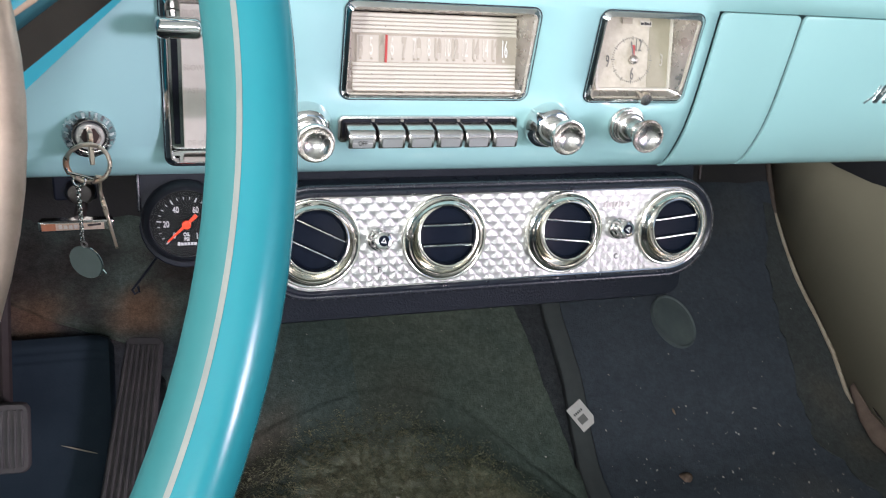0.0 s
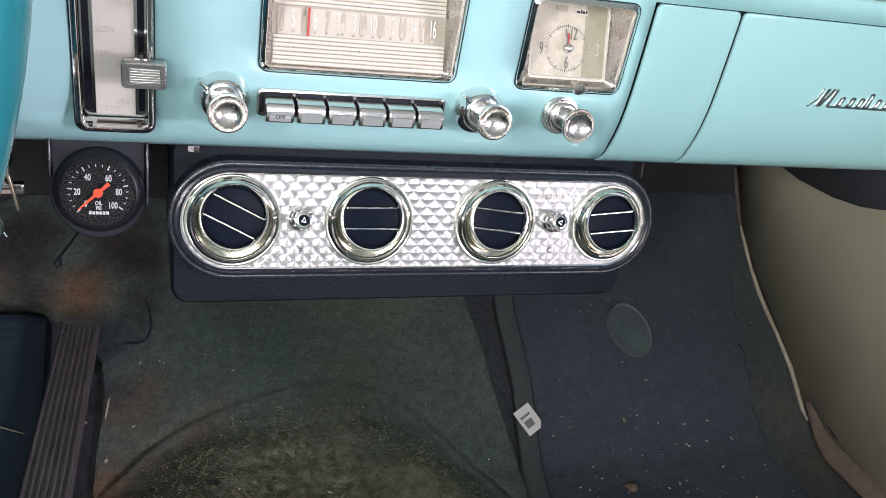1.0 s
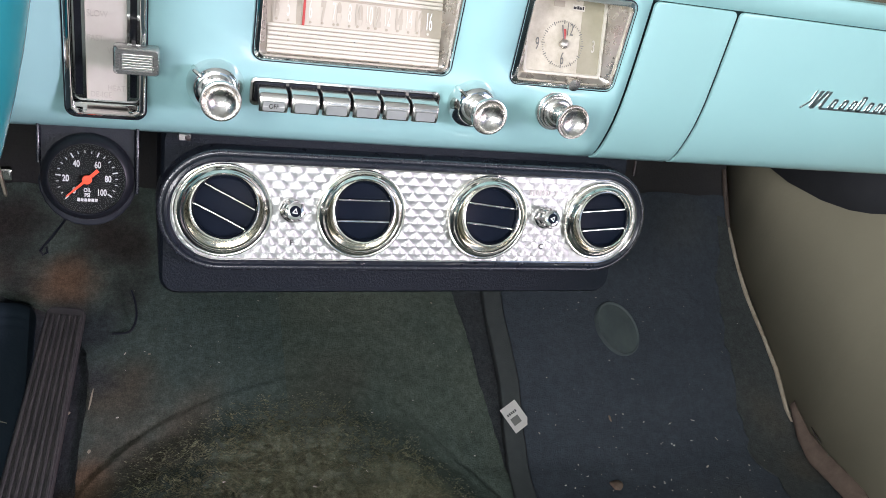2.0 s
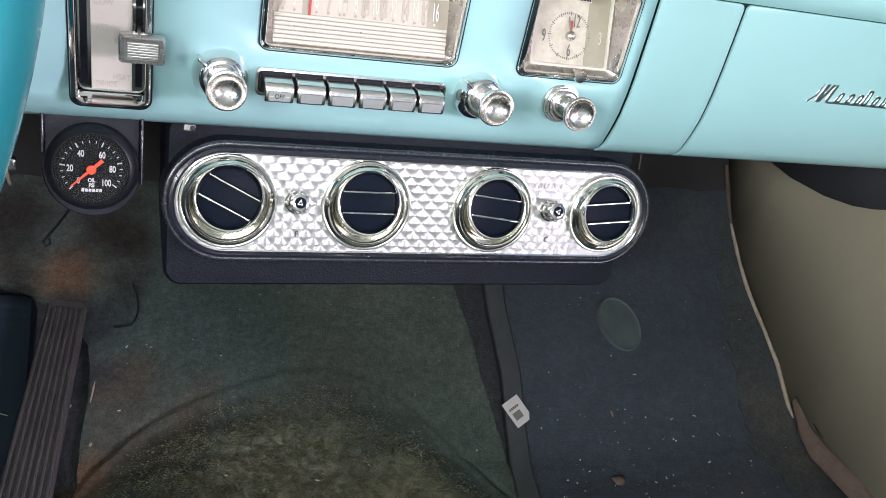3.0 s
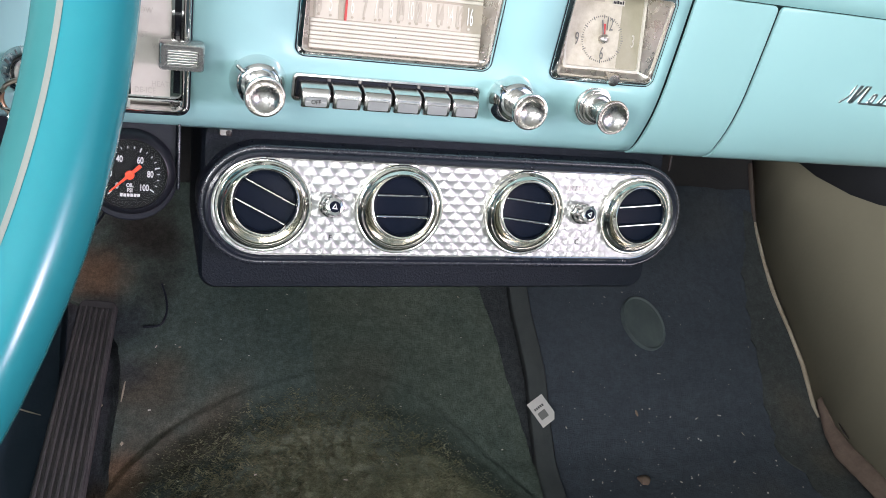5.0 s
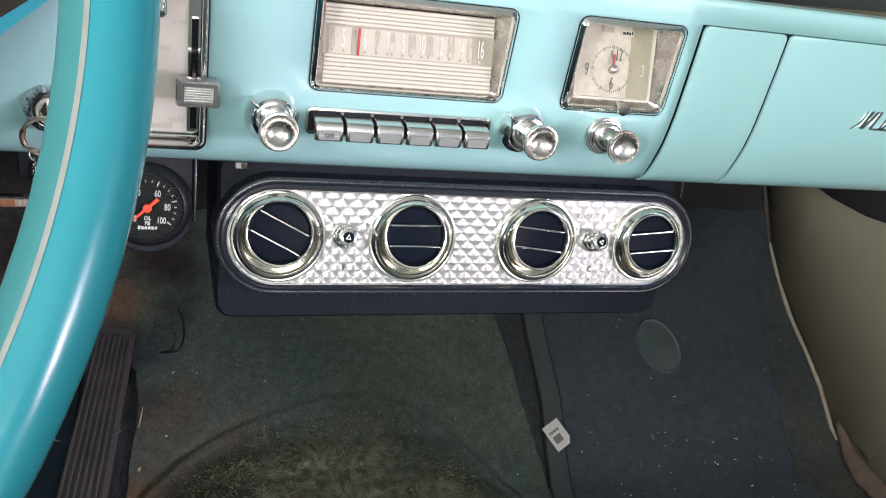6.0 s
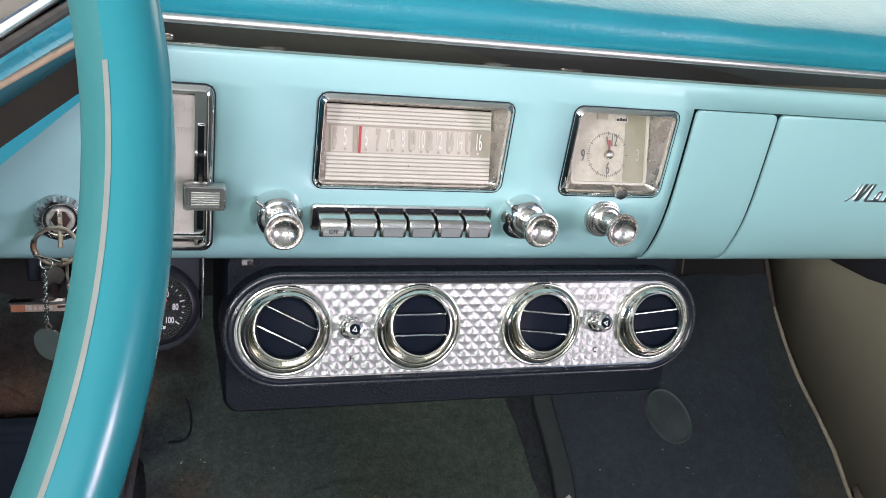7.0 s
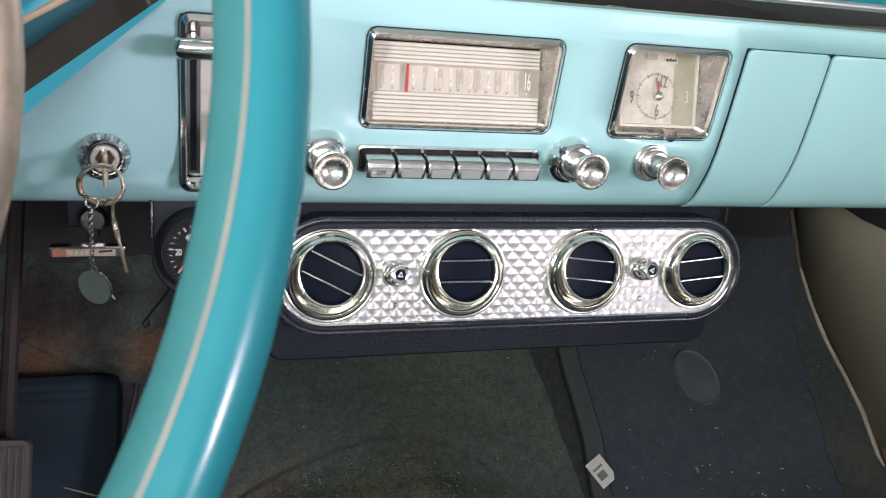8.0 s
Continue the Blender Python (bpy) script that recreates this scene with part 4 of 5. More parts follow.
# Strip paints the recess wall's shadow onto the clock face.
part("shadow_strip", boxed(0.0125, 0.0308, -0.0270, 0.0270, 0.0, 0.0002), OLIVE_SHADOW, cface, "olive shadow painted on one side of the face")
CX, CY = -0.0018, -0.0062
for i in range(60):
    a = radians(6 * i)
    r0, r1 = (0.0152, 0.0180) if i % 5 == 0 else (0.0162, 0.0174)
    w = 0.00032 if i % 5 == 0 else 0.00022
    part("tick", boxed(-w, w, r0, r1, 0.0, 0.0004), GREY_INK, cface, "", pose(CX, CY, 0.0001, 0, 0, -6 * i))
for txt, x, y in (("12", 0.0030, 0.0046), ("9", -0.0232, -0.0080), ("6", -0.0012, -0.0172), ("3", 0.0245, -0.0062)):
    lettering("numeral", txt, 0.0076, PALE_INK if txt == "3" else GREY_INK, cface, x, y, 0.0006, 1.75, narrow=0.85)
part("hour_hand", boxed(-0.0010, 0.0010, -0.002, 0.0112, 0.0022, 0.0028), RED, cface, "red hour hand", pose(CX, CY, 0, 0, 0, 2))
part("minute_hand", boxed(-0.0005, 0.0005, -0.003, 0.0142, 0.0030, 0.0034), GREY_INK, cface, "dark minute hand", pose(CX, CY, 0, 0, 0, 12))
part("hand_hub", lathe([(0.0034, 0.0), (0.0037, 0.0035), (0.0033, 0.0046), (0.0020, 0.0056), (0.0, 0.0060)], 24), SATIN, cface, "chrome hub", pose(CX, CY, 0))
part("set_knob", lathe([(0.0018, -0.01), (0.0018, 0.004), (0.0050, 0.0055), (0.0057, 0.0085), (0.0052, 0.0105), (0.0, 0.0110)], 24), OLD_CHROME, clock, "small chrome setting knob", pose(0.0050, -0.0295, 0.0) @ Matrix.Diagonal((0.88, 0.88, 1, 1)))
part("printed_label", boxed(-0.0052, 0.0052, -0.0020, 0.0020, 0.0, 0.0006), IVORY_RIB, cface, "tiny label with dark worn print", pose(0.0080, 0.0215, 0.0014, 0, 0, -3))
for k, (x, w) in enumerate(((-0.0034, 0.0012), (-0.0008, 0.0008), (0.0014, 0.0010), (0.0036, 0.0006))):
    part("label_bar", boxed(-w, w, -0.0012, 0.0006 + 0.0006 * (k % 2), 0.0, 0.0003), BLACK_INK, cface, "", pose(0.0080 + x, 0.0215, 0.0021, 0, 0, -3))
part("lamp_window", boxed(-0.0045, 0.0045, -0.0022, 0.0022, 0.0, 0.0005), TAN, cface, "dull lamp window", pose(-0.0085, 0.0230, 0.0014))
part("clock_screw", lathe([(0.0022, 0.0), (0.0022, 0.002), (0.0, 0.0024)], 16), STEEL, clock, "", pose(0.003, 0.0285, -0.018))

# ---- heater control ----
LEVER_SILVER = material("dull_silver_lever", (0.50, 0.50, 0.48), 0.22, 0.85, second=(0.38, 0.38, 0.36), scale=50, rough_var=0.08)
WHITE_PLATE = material("pale_ivory_plate", (0.62, 0.59, 0.53), 0.4, second=(0.54, 0.505, 0.44), scale=40)
heat = thing("heater_control", face_at(0.1842, 0.4952, 0.7440, -5), "tall chrome heater control with ivory plate and two sliding levers", "heater control")
part("gasket", gasket(0.0465, 0.1170), BLACK, heat)
part("bezel", bezel(0.0465, 0.1170, 0.0030, 0.0034), FRAME_CHROME, heat, "chrome control frame")
part("recess_tray", frame_loft([(0.0432, 0.1136, 0.003, 0.0006), (0.0415, 0.1090, 0.002, -0.008)], 5, cap_last=True), FRAME_CHROME, heat, "bright recessed tray")
part("face_plate", boxed(-0.0122, 0.0128, -0.0505, 0.0505, -0.0070, -0.0058), WHITE_PLATE, heat, "ivory lettered plate", bevel=0.0005)
for x, top in ((-0.0165, 0.0440), (0.0168, 0.0300)):
    part("slot", boxed(-0.0021, 0.0021, -0.0475, top, -0.0072, -0.0062), GLOSS_BLACK, heat, "dark lever slot", pose(x, 0, 0))
for txt, x, y, al in (("BLOWER", -0.0112, 0.0465, "LEFT"), ("AIR", 0.0120, 0.0420, "RIGHT"), ("OFF", -0.0112, 0.0345, "LEFT"), ("TEMP", 0.0120, 0.0280, "RIGHT"), ("SLOW", -0.0112, 0.0100, "LEFT"), ("FAST", -0.0112, -0.0060, "LEFT"), ("VENT", 0.0120, -0.0135, "RIGHT"), ("HEAT", 0.0120, -0.0398, "RIGHT"), ("DE-ICE", -0.0100, -0.0448, "LEFT")):
    lettering("plate_word", txt, 0.0050, PALE_INK, heat, x, y - 0.0016, -0.0056, 1.15, align=al, narrow=0.9)
for x, y, nm in ((0.0190, -0.0102, "ridged chrome lever knob"), (-0.0140, 0.0435, "")):
    if not nm:
        lv = part("lever_knob", frame_loft([(0.0255, 0.0080, 0.002, 0.0120), (0.0275, 0.0120, 0.003, 0.0150), (0.0275, 0.0120, 0.004, 0.0215), (0.0265, 0.0095, 0.004, 0.0235), (0.0240, 0.0060, 0.0025, 0.0246)], 5, cap_first=True, cap_last=True), CHROME, heat, "smooth chrome lever knob", pose(x, y, 0))
        part("lever_stem", boxed(-0.0012, 0.0012, -0.003, 0.003, -0.0065, 0.0140), STEEL, lv, "", pose(-0.0165 - x, 0, 0))
        continue
    lv = part("lever_knob", frame_loft([(0.0255, 0.0165, 0.002, 0.0135), (0.0275, 0.0185, 0.0025, 0.0150), (0.0275, 0.0185, 0.0025, 0.0210), (0.0250, 0.0160, 0.002, 0.0232), (0.0205, 0.0115, 0.0015, 0.0232), (0.0195, 0.0105, 0.0012, 0.0226)], 4, cap_first=True, cap_last=True), LEVER_SILVER, heat, nm, pose(x, y, 0))
    for i in range(6):
        part("ridge", boxed(-0.0090, 0.0090, -0.00048, 0.00048, 0.0224, 0.0232), KNOB, lv, "", pose(0.0004, -0.0042 + 0.0017 * i, 0), bevel=0.0002)
    part("lever_stem", boxed(-0.0012, 0.0012, -0.003, 0.003, -0.0065, 0.0140), STEEL, lv, "", pose(0.0168 - x if x > 0 else -0.0165 - x, 0, 0))

# ---- ignition switch and keys ----
ign = thing("ignition_switch", face_at(0.1125, 0.4597, 0.7480, 5) @ pose(0, 0, 0, 0, 7, 0), "engraved chrome ignition switch with key in it", "ignition switch")
part("escutcheon", lathe([(0.0163, 0.0), (0.0164, 0.0014), (0.0158, 0.0032), (0.0118, 0.0084), (0.0110, 0.0092), (0.0104, 0.0090), (0.0101, 0.0060), (0.0, 0.0060)], 64), ENGRAVED, ign, "bevelled chrome ring with engraved marks")
part("barrel", lathe([(0.0088, 0.0060), (0.0088, 0.0100), (0.0083, 0.0108), (0.0066, 0.0108), (0.0062, 0.0086), (0.0, 0.0086)], 36), BARREL, ign, "pale lock barrel")
part("barrel_gap", lathe([(0.0102, 0.0064), (0.0102, 0.0074), (0.0087, 0.0074)], 36), GLOSS_BLACK, ign, "dark gap round the barrel")
part("keyway", lathe([(0.0060, 0.0088), (0.0058, 0.0096), (0.0, 0.0096)], 6), KEYWAY, ign, "dark six-sided keyway")
for i in range(15):
    a = 205 - 17 * i
    w = 0.0009 if i % 3 == 0 else 0.0005
    part("position_mark", boxed(-w, w, -0.0020 if i % 3 else -0.0026, 0.0018, -0.0002, 0.0002), MARK_DARK if i % 2 else MARK_PALE, ign, "", pose(0, 0, 0, 0, 0, a - 90) @ pose(0, 0.0138, 0.0058, -52.5, 0, 0))
bm = frame_loft([(0.0030, 0.0215, 0.0010, 0.0090), (0.0030, 0.0215, 0.0010, 0.0230)], 3, True, True)
part("key", bm, BRASS, ign, "worn key standing in the lock", pose(-0.0004, -0.0042, 0), bevel=0.0006)

RY = 0.7190
ring = thing("key_ring", pose(0.1126, RY, 0.4503), "brass key ring with chain, round metal fob and a spare key", "key ring")
part("split_ring", tube([(0.0128 * math.cos(2 * math.pi * i / 40), 0.0012 * math.sin(4 * math.pi * i / 40), 0.0128 * math.sin(2 * math.pi * i / 40)) for i in range(40)], 0.0014, 8, closed=True), BRASS, ring, "worn brass ring")
part("ring_sleeve", tube([(0.0128 * math.cos(radians(a)), 0, 0.0128 * math.sin(radians(a))) for a in range(160, 211, 10)], 0.0019, 10), COPPER, ring, "copper sleeve on the ring")


def links(parent, p0, p1, n, r, label=""):
    a, b = Vector(p0), Vector(p1)
    for i in range(n):
        c = a.lerp(b, (i + 0.5) / n)
        pts = [(r * math.cos(2 * math.pi * k / 12), 0, r * 1.45 * math.sin(2 * math.pi * k / 12)) for k in range(12)]
        part("chain_link", tube(pts, r * 0.30, 6, closed=True), CHROME, parent, label, pose(c.x, c.y, c.z, 0, 4 * math.sin(i), 45 + 90 * (i % 2)))


links(ring, (-0.0070, 0, -0.0150), (-0.0080, 0.001, -0.0555), 19, 0.0014)
part("chain_ring", tube([(-0.0062 + 0.0036 * math.cos(2 * math.pi * k / 20), 0.001 * math.sin(2 * math.pi * k / 20), -0.0118 + 0.0036 * math.sin(2 * math.pi * k / 20)) for k in range(20)], 0.0008, 8, closed=True), CHROME, ring, "small chrome ring")
part("clasp", tube([(-0.0128, -0.001, -0.0020), (-0.0118, -0.002, -0.0050), (-0.0080, -0.0016, -0.0064), (-0.0030, -0.001, -0.0082), (0.0020, -0.0006, -0.0104), (0.0040, 0, -0.0100)], 0.0009, 8), CHROME, ring, "bent chrome wire clasp")
fob_m = pose(-0.0072, 0.001, -0.0716, 90, 0, -30)
bm = lathe([(0.0, 0.0006), (0.0116, 0.0006), (0.0121, 0.0), (0.0116, -0.0008), (0.0, -0.0008)], 44)
fob = part("fob", bm, material("dull_green_metal", (0.052, 0.070, 0.065), 0.6, 0.0, second=(0.064, 0.083, 0.077), scale=60, spec=0.12), ring, "round dull grey-green fob", fob_m)
part("fob_edge", tube([(0.0121 * math.cos(radians(a)), 0.0121 * math.sin(radians(a)), 0) for a in range(-40, 71, 5)], 0.0007, 6), CHROME, fob, "bright chrome edge on one side")
part("fob_tail", boxed(-0.0005, 0.0005, -0.0036, 0.0, -0.0005, 0.0005), CHROME, fob, "", pose(0.0118, -0.0030, 0, 0, 0, 40))
part("fob_loop", tube([(0.002 * math.cos(2 * math.pi * k / 14), 0.0135 + 0.002 * math.sin(2 * math.pi * k / 14), 0) for k in range(14)], 0.0007, 6, closed=True), STEEL, fob)
part("key_hook", tube([(0.0030, -0.001, -0.0105), (0.0044, -0.003, -0.0075), (0.0064, -0.001, -0.0085), (0.0060, 0.0005, -0.0140), (0.0058, 0, -0.0200), (0.0068, 0, -0.0280)], 0.0011, 8), BRASS, ring, "bent wire hook")
bm = bmesh.new()
box(bm, -0.0015, 0.0015, -0.007, 0.007, -0.0080, 0.0)
box(bm, -0.0010, 0.0010, -0.0035, 0.0035, -0.0350, -0.0075)
part("spare_key", bm, BRASS, ring, "spare key seen edge-on", pose(0.0066, 0, -0.0262, 0, -10, 8), bevel=0.0004)

# ---- oil pressure gauge under the dash ----
gauge = thing("oil_gauge", pose(0.1712, 0.7640, 0.3852, 90 - 12, 0, 0), "black oil pressure gauge with white figures and orange needle", "gauge")
bm = bmesh.new()
outl = [(-0.031, 0.036), (-0.031, 0.0)] + [(0.0325 * math.cos(radians(a)), -0.0035 + 0.0335 * math.sin(radians(a))) for a in range(180, 361, 15)] + [(0.031, 0.0), (0.031, 0.036)]
loft(bm, [[(x, y, -0.004) for x, y in outl], [(x, y, 0.0) for x, y in outl]], True, True)
part("mounting_plate", bm, BLACK, gauge, "black bracket plate", bevel=0.001)
for x in (-0.0315, 0.0325):
    part("bracket_edge", boxed(-0.0011, 0.0011, -0.012 if x > 0 else 0.008, 0.036, -0.002, 0.004), BEAD_BLACK, gauge, "rolled bracket edge", pose(x, 0, 0), bevel=0.0008)
part("case", lathe([(0.0308, -0.02), (0.0306, 0.0050), (0.0292, 0.0092), (0.0272, 0.0116), (0.0258, 0.0126), (0.0252, 0.0129), (0.0248, 0.0125), (0.0247, 0.0100), (0.0, 0.0100)], 64), CUP_BLACK, gauge, "black bezel cup")
gf = part("gauge_face", lathe([(0.0247, 0.0), (0.0247, 0.0004), (0.0, 0.0004)]), GAUGE_FACE, gauge, "black gauge face", pose(0, 0, 0.0102))
for i in range(21):
    a = 226 - 13.2 * i
    big = i % 4 == 0
    part("tick", boxed(-0.00042 if big else -0.00024, 0.00042 if big else 0.00024, 0.0170 if big else 0.0182, 0.0204 if big else 0.0200, 0, 0.0003), GAUGE_INK, gf, "", pose(0, 0, 0.0006, 0, 0, a - 90))
for txt, x, y in (("0", -0.0084, -0.0086), ("20", -0.0138, -0.0001), ("40", -0.0068, 0.0104), ("60", 0.0068, 0.0099), ("80", 0.0135, 0.0002), ("100", 0.0094, -0.0097)):
    lettering("numeral", txt, 0.0058, GAUGE_INK, gf, x, y, 0.0006, 1.1, narrow=0.74, weight=0.00012)
lettering("gauge_word", "OIL", 0.0038, GAUGE_INK, gf, 0, -0.0081, 0.0006, 1.0, narrow=0.8, weight=0.00012)
lettering("gauge_word", "PSI", 0.0038, GAUGE_INK, gf, 0, -0.0117, 0.0006, 1.0, narrow=0.8, weight=0.00012)
for k in range(6):
    part("maker_bar", boxed(-0.0009, 0.0009, -0.0011, 0.0014 if k == 0 else 0.0010, 0, 0.0003), GAUGE_INK, gf, "" if k else "white maker's mark", pose(-0.0056 + 0.00228 * k, -0.0150, 0.0006, 0, 0, -9))
bm = bmesh.new()
sh = [(-0.0004, 0.0182), (-0.0010, 0.0), (-0.0013, -0.0098), (0.0013, -0.0098), (0.0010, 0.0), (0.0004, 0.0182)]
loft(bm, [[(x, y, 0.0) for x, y in sh], [(x, y, 0.0007) for x, y in sh]], True, True)
part("needle", bm, ORANGE, gf, "orange needle", pose(0, 0, 0.0030, 0, 0, 133))
part("needle_hub", lathe([(0.0032, 0.0), (0.0030, 0.0022), (0.0, 0.0024)], 24), ORANGE, gf, "", pose(0, 0, 0.0028))
pane = part("lens", lathe([(0.0249, 0.0), (0.0249, 0.0004), (0.0, 0.0004)]), GLASS, gauge, "clear lens", pose(0, 0, 0.0118))
pane.visible_shadow = False

# ---- hand brake release ----
brk = thing("brake_release_handle", pose(0.0965, 0.775, 0.3795, 90, 0, 0), "chrome T-handle of the brake release under the dash", "handle")
part("t_bar", frame_loft([(0.048, 0.0072, 0.0012, -0.004), (0.050, 0.0084, 0.0015, 0.0), (0.050, 0.0084, 0.0015, 0.003), (0.0478, 0.0064, 0.001, 0.0040)], 3, True, True), OLD_CHROME, brk, "flat chrome bar")
part("enamel_inlay", boxed(-0.0135, 0.0185, -0.0026, 0.0026, 0.0040, 0.0043), material("worn_copper_enamel", (0.44, 0.30, 0.22), 0.35, 0.5, second=(0.60, 0.52, 0.45), scale=140, mix=0.3), brk, "worn copper enamel inlay")
part("red_end", boxed(-0.0228, -0.0135, -0.0027, 0.0027, 0.0040, 0.0044), material("red_copper_enamel", (0.34, 0.12, 0.065), 0.35, 0.4, second=(0.46, 0.22, 0.13), scale=90), brk, "red copper end of the bar")
part("dark_smear", boxed(0.0075, 0.0165, -0.0007, 0.0010, 0.0043, 0.0045), DARK_METAL, brk, "", pose(0, 0, 0, 0, 0, 5))
for k in range(5):
    part("letter_bar", boxed(-0.0011, 0.0011, -0.0013, 0.0013 if k else 0.0020, 0.0043, 0.0046), BARREL, brk, "", pose(-0.0105 + 0.0034 * k, 0, 0))
part("shaft", lathe([(0.0042, -0.08), (0.0042, 0.0), (0.0, 0.0)], 16), DARK_METAL, brk, "", pose(0.002, 0.002, -0.002))
part("boss", lathe([(0.0105, -0.02), (0.0105, -0.006), (0.0080, -0.003), (0.0, -0.003)], 24), STEEL, brk, "round steel boss", pose(0.0015, 0.0120, -0.022))
part("bracket", boxed(-0.017, 0.013, 0.004, 0.055, -0.034, -0.030), BLACK, brk, "dark bracket", bevel=0.002)

# ---- under-dash air conditioner ----
ac = thing("air_conditioner", pose(0.4203, 0.7470, 0.3684, 90 - 12, 0, 0), "black under-dash air conditioner with engine-turned aluminium panel and four round vents", "air conditioner")
W, H = 0.3885, 0.0742


def stadium(w, h, n=20):
    return loop_rect(w, h, h / 2 - 0.0004, n)


bm = bmesh.new()
loft(bm, [[(x, y, -0.0015) for x, y in stadium(W, H)], [(x, y, 0.0) for x, y in stadium(W, H)]], True, True)
part("face_plate", bm, TURNED, ac, "engine-turned aluminium panel", smooth=False)
bm = bmesh.new()
steps = [(W - 0.0006, H - 0.0006, 0.0002), (W + 0.0006, H + 0.0006, 0.0022), (W + 0.0040, H + 0.0040, 0.0036), (W + 0.0080, H + 0.0080, 0.0028), (W + 0.0150, H + 0.0150, -0.0050), (W + 0.0190, H + 0.0190, -0.0150), (W + 0.0190, H + 0.0190, -0.0400)]
loft(bm, [[(x, y, z) for x, y in stadium(w, h)] for w, h, z in steps])
part("front_frame", bm, FRAME_BLACK, ac, "rounded black plastic frame")
# Bead added only to draw the highlight along the frame's edge.
part("frame_bead", tube([(x, y, -0.0022) for x, y in stadium(W + 0.0125, H + 0.0125)], 0.0026, 10, closed=True), BEAD_BLACK, ac, "glossy black bead added to catch a highlight line round the frame")
part("plate_edge", tube([(x, y, 0.0008) for x, y in stadium(W - 0.0008, H - 0.0008)], 0.0008, 6, closed=True), CHROME, ac, "bright plate edge")
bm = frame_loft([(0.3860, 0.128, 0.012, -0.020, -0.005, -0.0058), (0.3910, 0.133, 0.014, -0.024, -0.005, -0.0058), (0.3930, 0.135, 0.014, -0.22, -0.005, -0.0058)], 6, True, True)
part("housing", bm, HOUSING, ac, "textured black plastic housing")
part("mount_clip", frame_loft([(0.0090, 0.0050, 0.001, -0.014), (0.0090, 0.0050, 0.001, -0.009), (0.0080, 0.0040, 0.001, -0.0082)], 3, True, True), STEEL, ac, "small steel mounting clip", pose(-0.1848, 0.0518, 0))
part("mount_screw", lathe([(0.0020, -0.0085), (0.0020, -0.0074), (0.0012, -0.0068), (0.0, -0.0068)], 16), DARK_METAL, ac, "dark screw head", pose(-0.1828, 0.0516, 0))
part("mount_rod", boxed(-0.0008, 0.0008, -0.008, 0.006, -0.036, -0.034), DARK_METAL, ac, "thin steel mounting rod", pose(0.206, 0.043, 0))

VENT = [(0.0364, 0.0), (0.0366, 0.0020), (0.0360, 0.0032), (0.0352, 0.0034), (0.0342, 0.0030), (0.0325, 0.0038), (0.0312, 0.0056), (0.0304, 0.0072), (0.0296, 0.0078), (0.0288, 0.0074), (0.0282, 0.0062), (0.0268, 0.0044), (0.0250, 0.0014), (0.0, 0.0006)]
VENT = [(r * 0.97, z) for r, z in VENT]
BALL = [(0.0262, -0.0045), (0.0262, 0.0000), (0.0258, 0.0062), (0.0255, 0.0102), (0.0246, 0.0122), (0.0236, 0.0124), (0.0226, 0.0112), (0.0219, 0.0086), (0.0217, 0.0000)]
for x, spin, up, size in ((-0.1566, -27, 12, 1.0), (-0.0529, 0, 11, 1.0), (0.0527, -6, 9, 1.0), (0.1562, 5, 7, 0.95)):
    v = part("vent", lathe([(r * size, z) for r, z in VENT], 64), VENT_CHROME, ac, "round chrome swivel vent", pose(x, 0.0012, 0.0005))
    tilt = pose(0, 0, -0.014, -up, 0, 0) @ pose(0, 0, 0.014, 0, 0, spin)
    part("vent_ball", lathe(BALL, 64), VENT_CHROME, v, "swivelling chrome sleeve", tilt)
    part("vent_throat", lathe([(0.0219, 0.0088), (0.0216, 0.0064), (0.0190, 0.0058), (0.0, 0.0058)], 48), VENT_BLACK, v, "dark throat", tilt)
    for y in (0.0080, -0.0080):
        part("louver", boxed(-0.0202, 0.0202, -0.0008, 0.0008, 0.0084, 0.0104), CHROME, v, "chrome-edged louver", tilt @ pose(0, y, 0), bevel=0.0006)
        part("louver_blade", boxed(-0.0202, 0.0202, -0.0008, 0.0008, 0.0058, 0.0084), VENT_BLACK, v, "", tilt @ pose(0, y, 0))

for x, mark, rz in ((-0.1068, "F", 80), (0.1042, "C", 50)):
    k = part("switch_knob", lathe([(0.0092, 0.0), (0.0094, 0.0030), (0.0086, 0.0046), (0.0078, 0.0052), (0.0080, 0.0090), (0.0074, 0.0105), (0.0066, 0.0110), (0.0068, 0.0170), (0.0064, 0.0186), (0.0055, 0.0190), (0.0, 0.0190)], 32), CHROME, ac, "small turned chrome control knob", pose(x, 0.0020, -0.0010, -12, 0, 0) @ pose(0, 0, 0, 0, 0, rz))
    for i in range(8):
        part("flute", lathe([(0.0014, 0.003), (0.0014, 0.0150), (0.0, 0.0162)], 8), STEEL, k, "", pose(0.0072 * math.cos(i * math.pi / 4), 0.0072 * math.sin(i * math.pi / 4), 0))
    part("knob_inlay", lathe([(0.0042, 0.0188), (0.0042, 0.0194), (0.0, 0.0194)], 24), VENT_BLACK, k, "black inlay")
    bm = bmesh.new()
    tri = [(0.0026, 0.0), (-0.0016, 0.0021), (-0.0016, -0.0021)]
    loft(bm, [[(a, b, 0.0193) for a, b in tri], [(a, b, 0.0198) for a, b in tri]], True, True)
    part("knob_mark", bm, WHITE_INK, k, "white pointer triangle")
    bm = bmesh.new()
    loft(bm, [[(a * 0.55, b * 0.55, 0.0197) for a, b in tri], [(a * 0.55, b * 0.55, 0.0200) for a, b in tri]], True, True)
    part("mark_core", bm, BLACK_INK, k)
    lettering("panel_letter", mark, 0.0058, BLACK_INK, ac, x + 0.0015, -0.0232, 0.0004, 1.1)
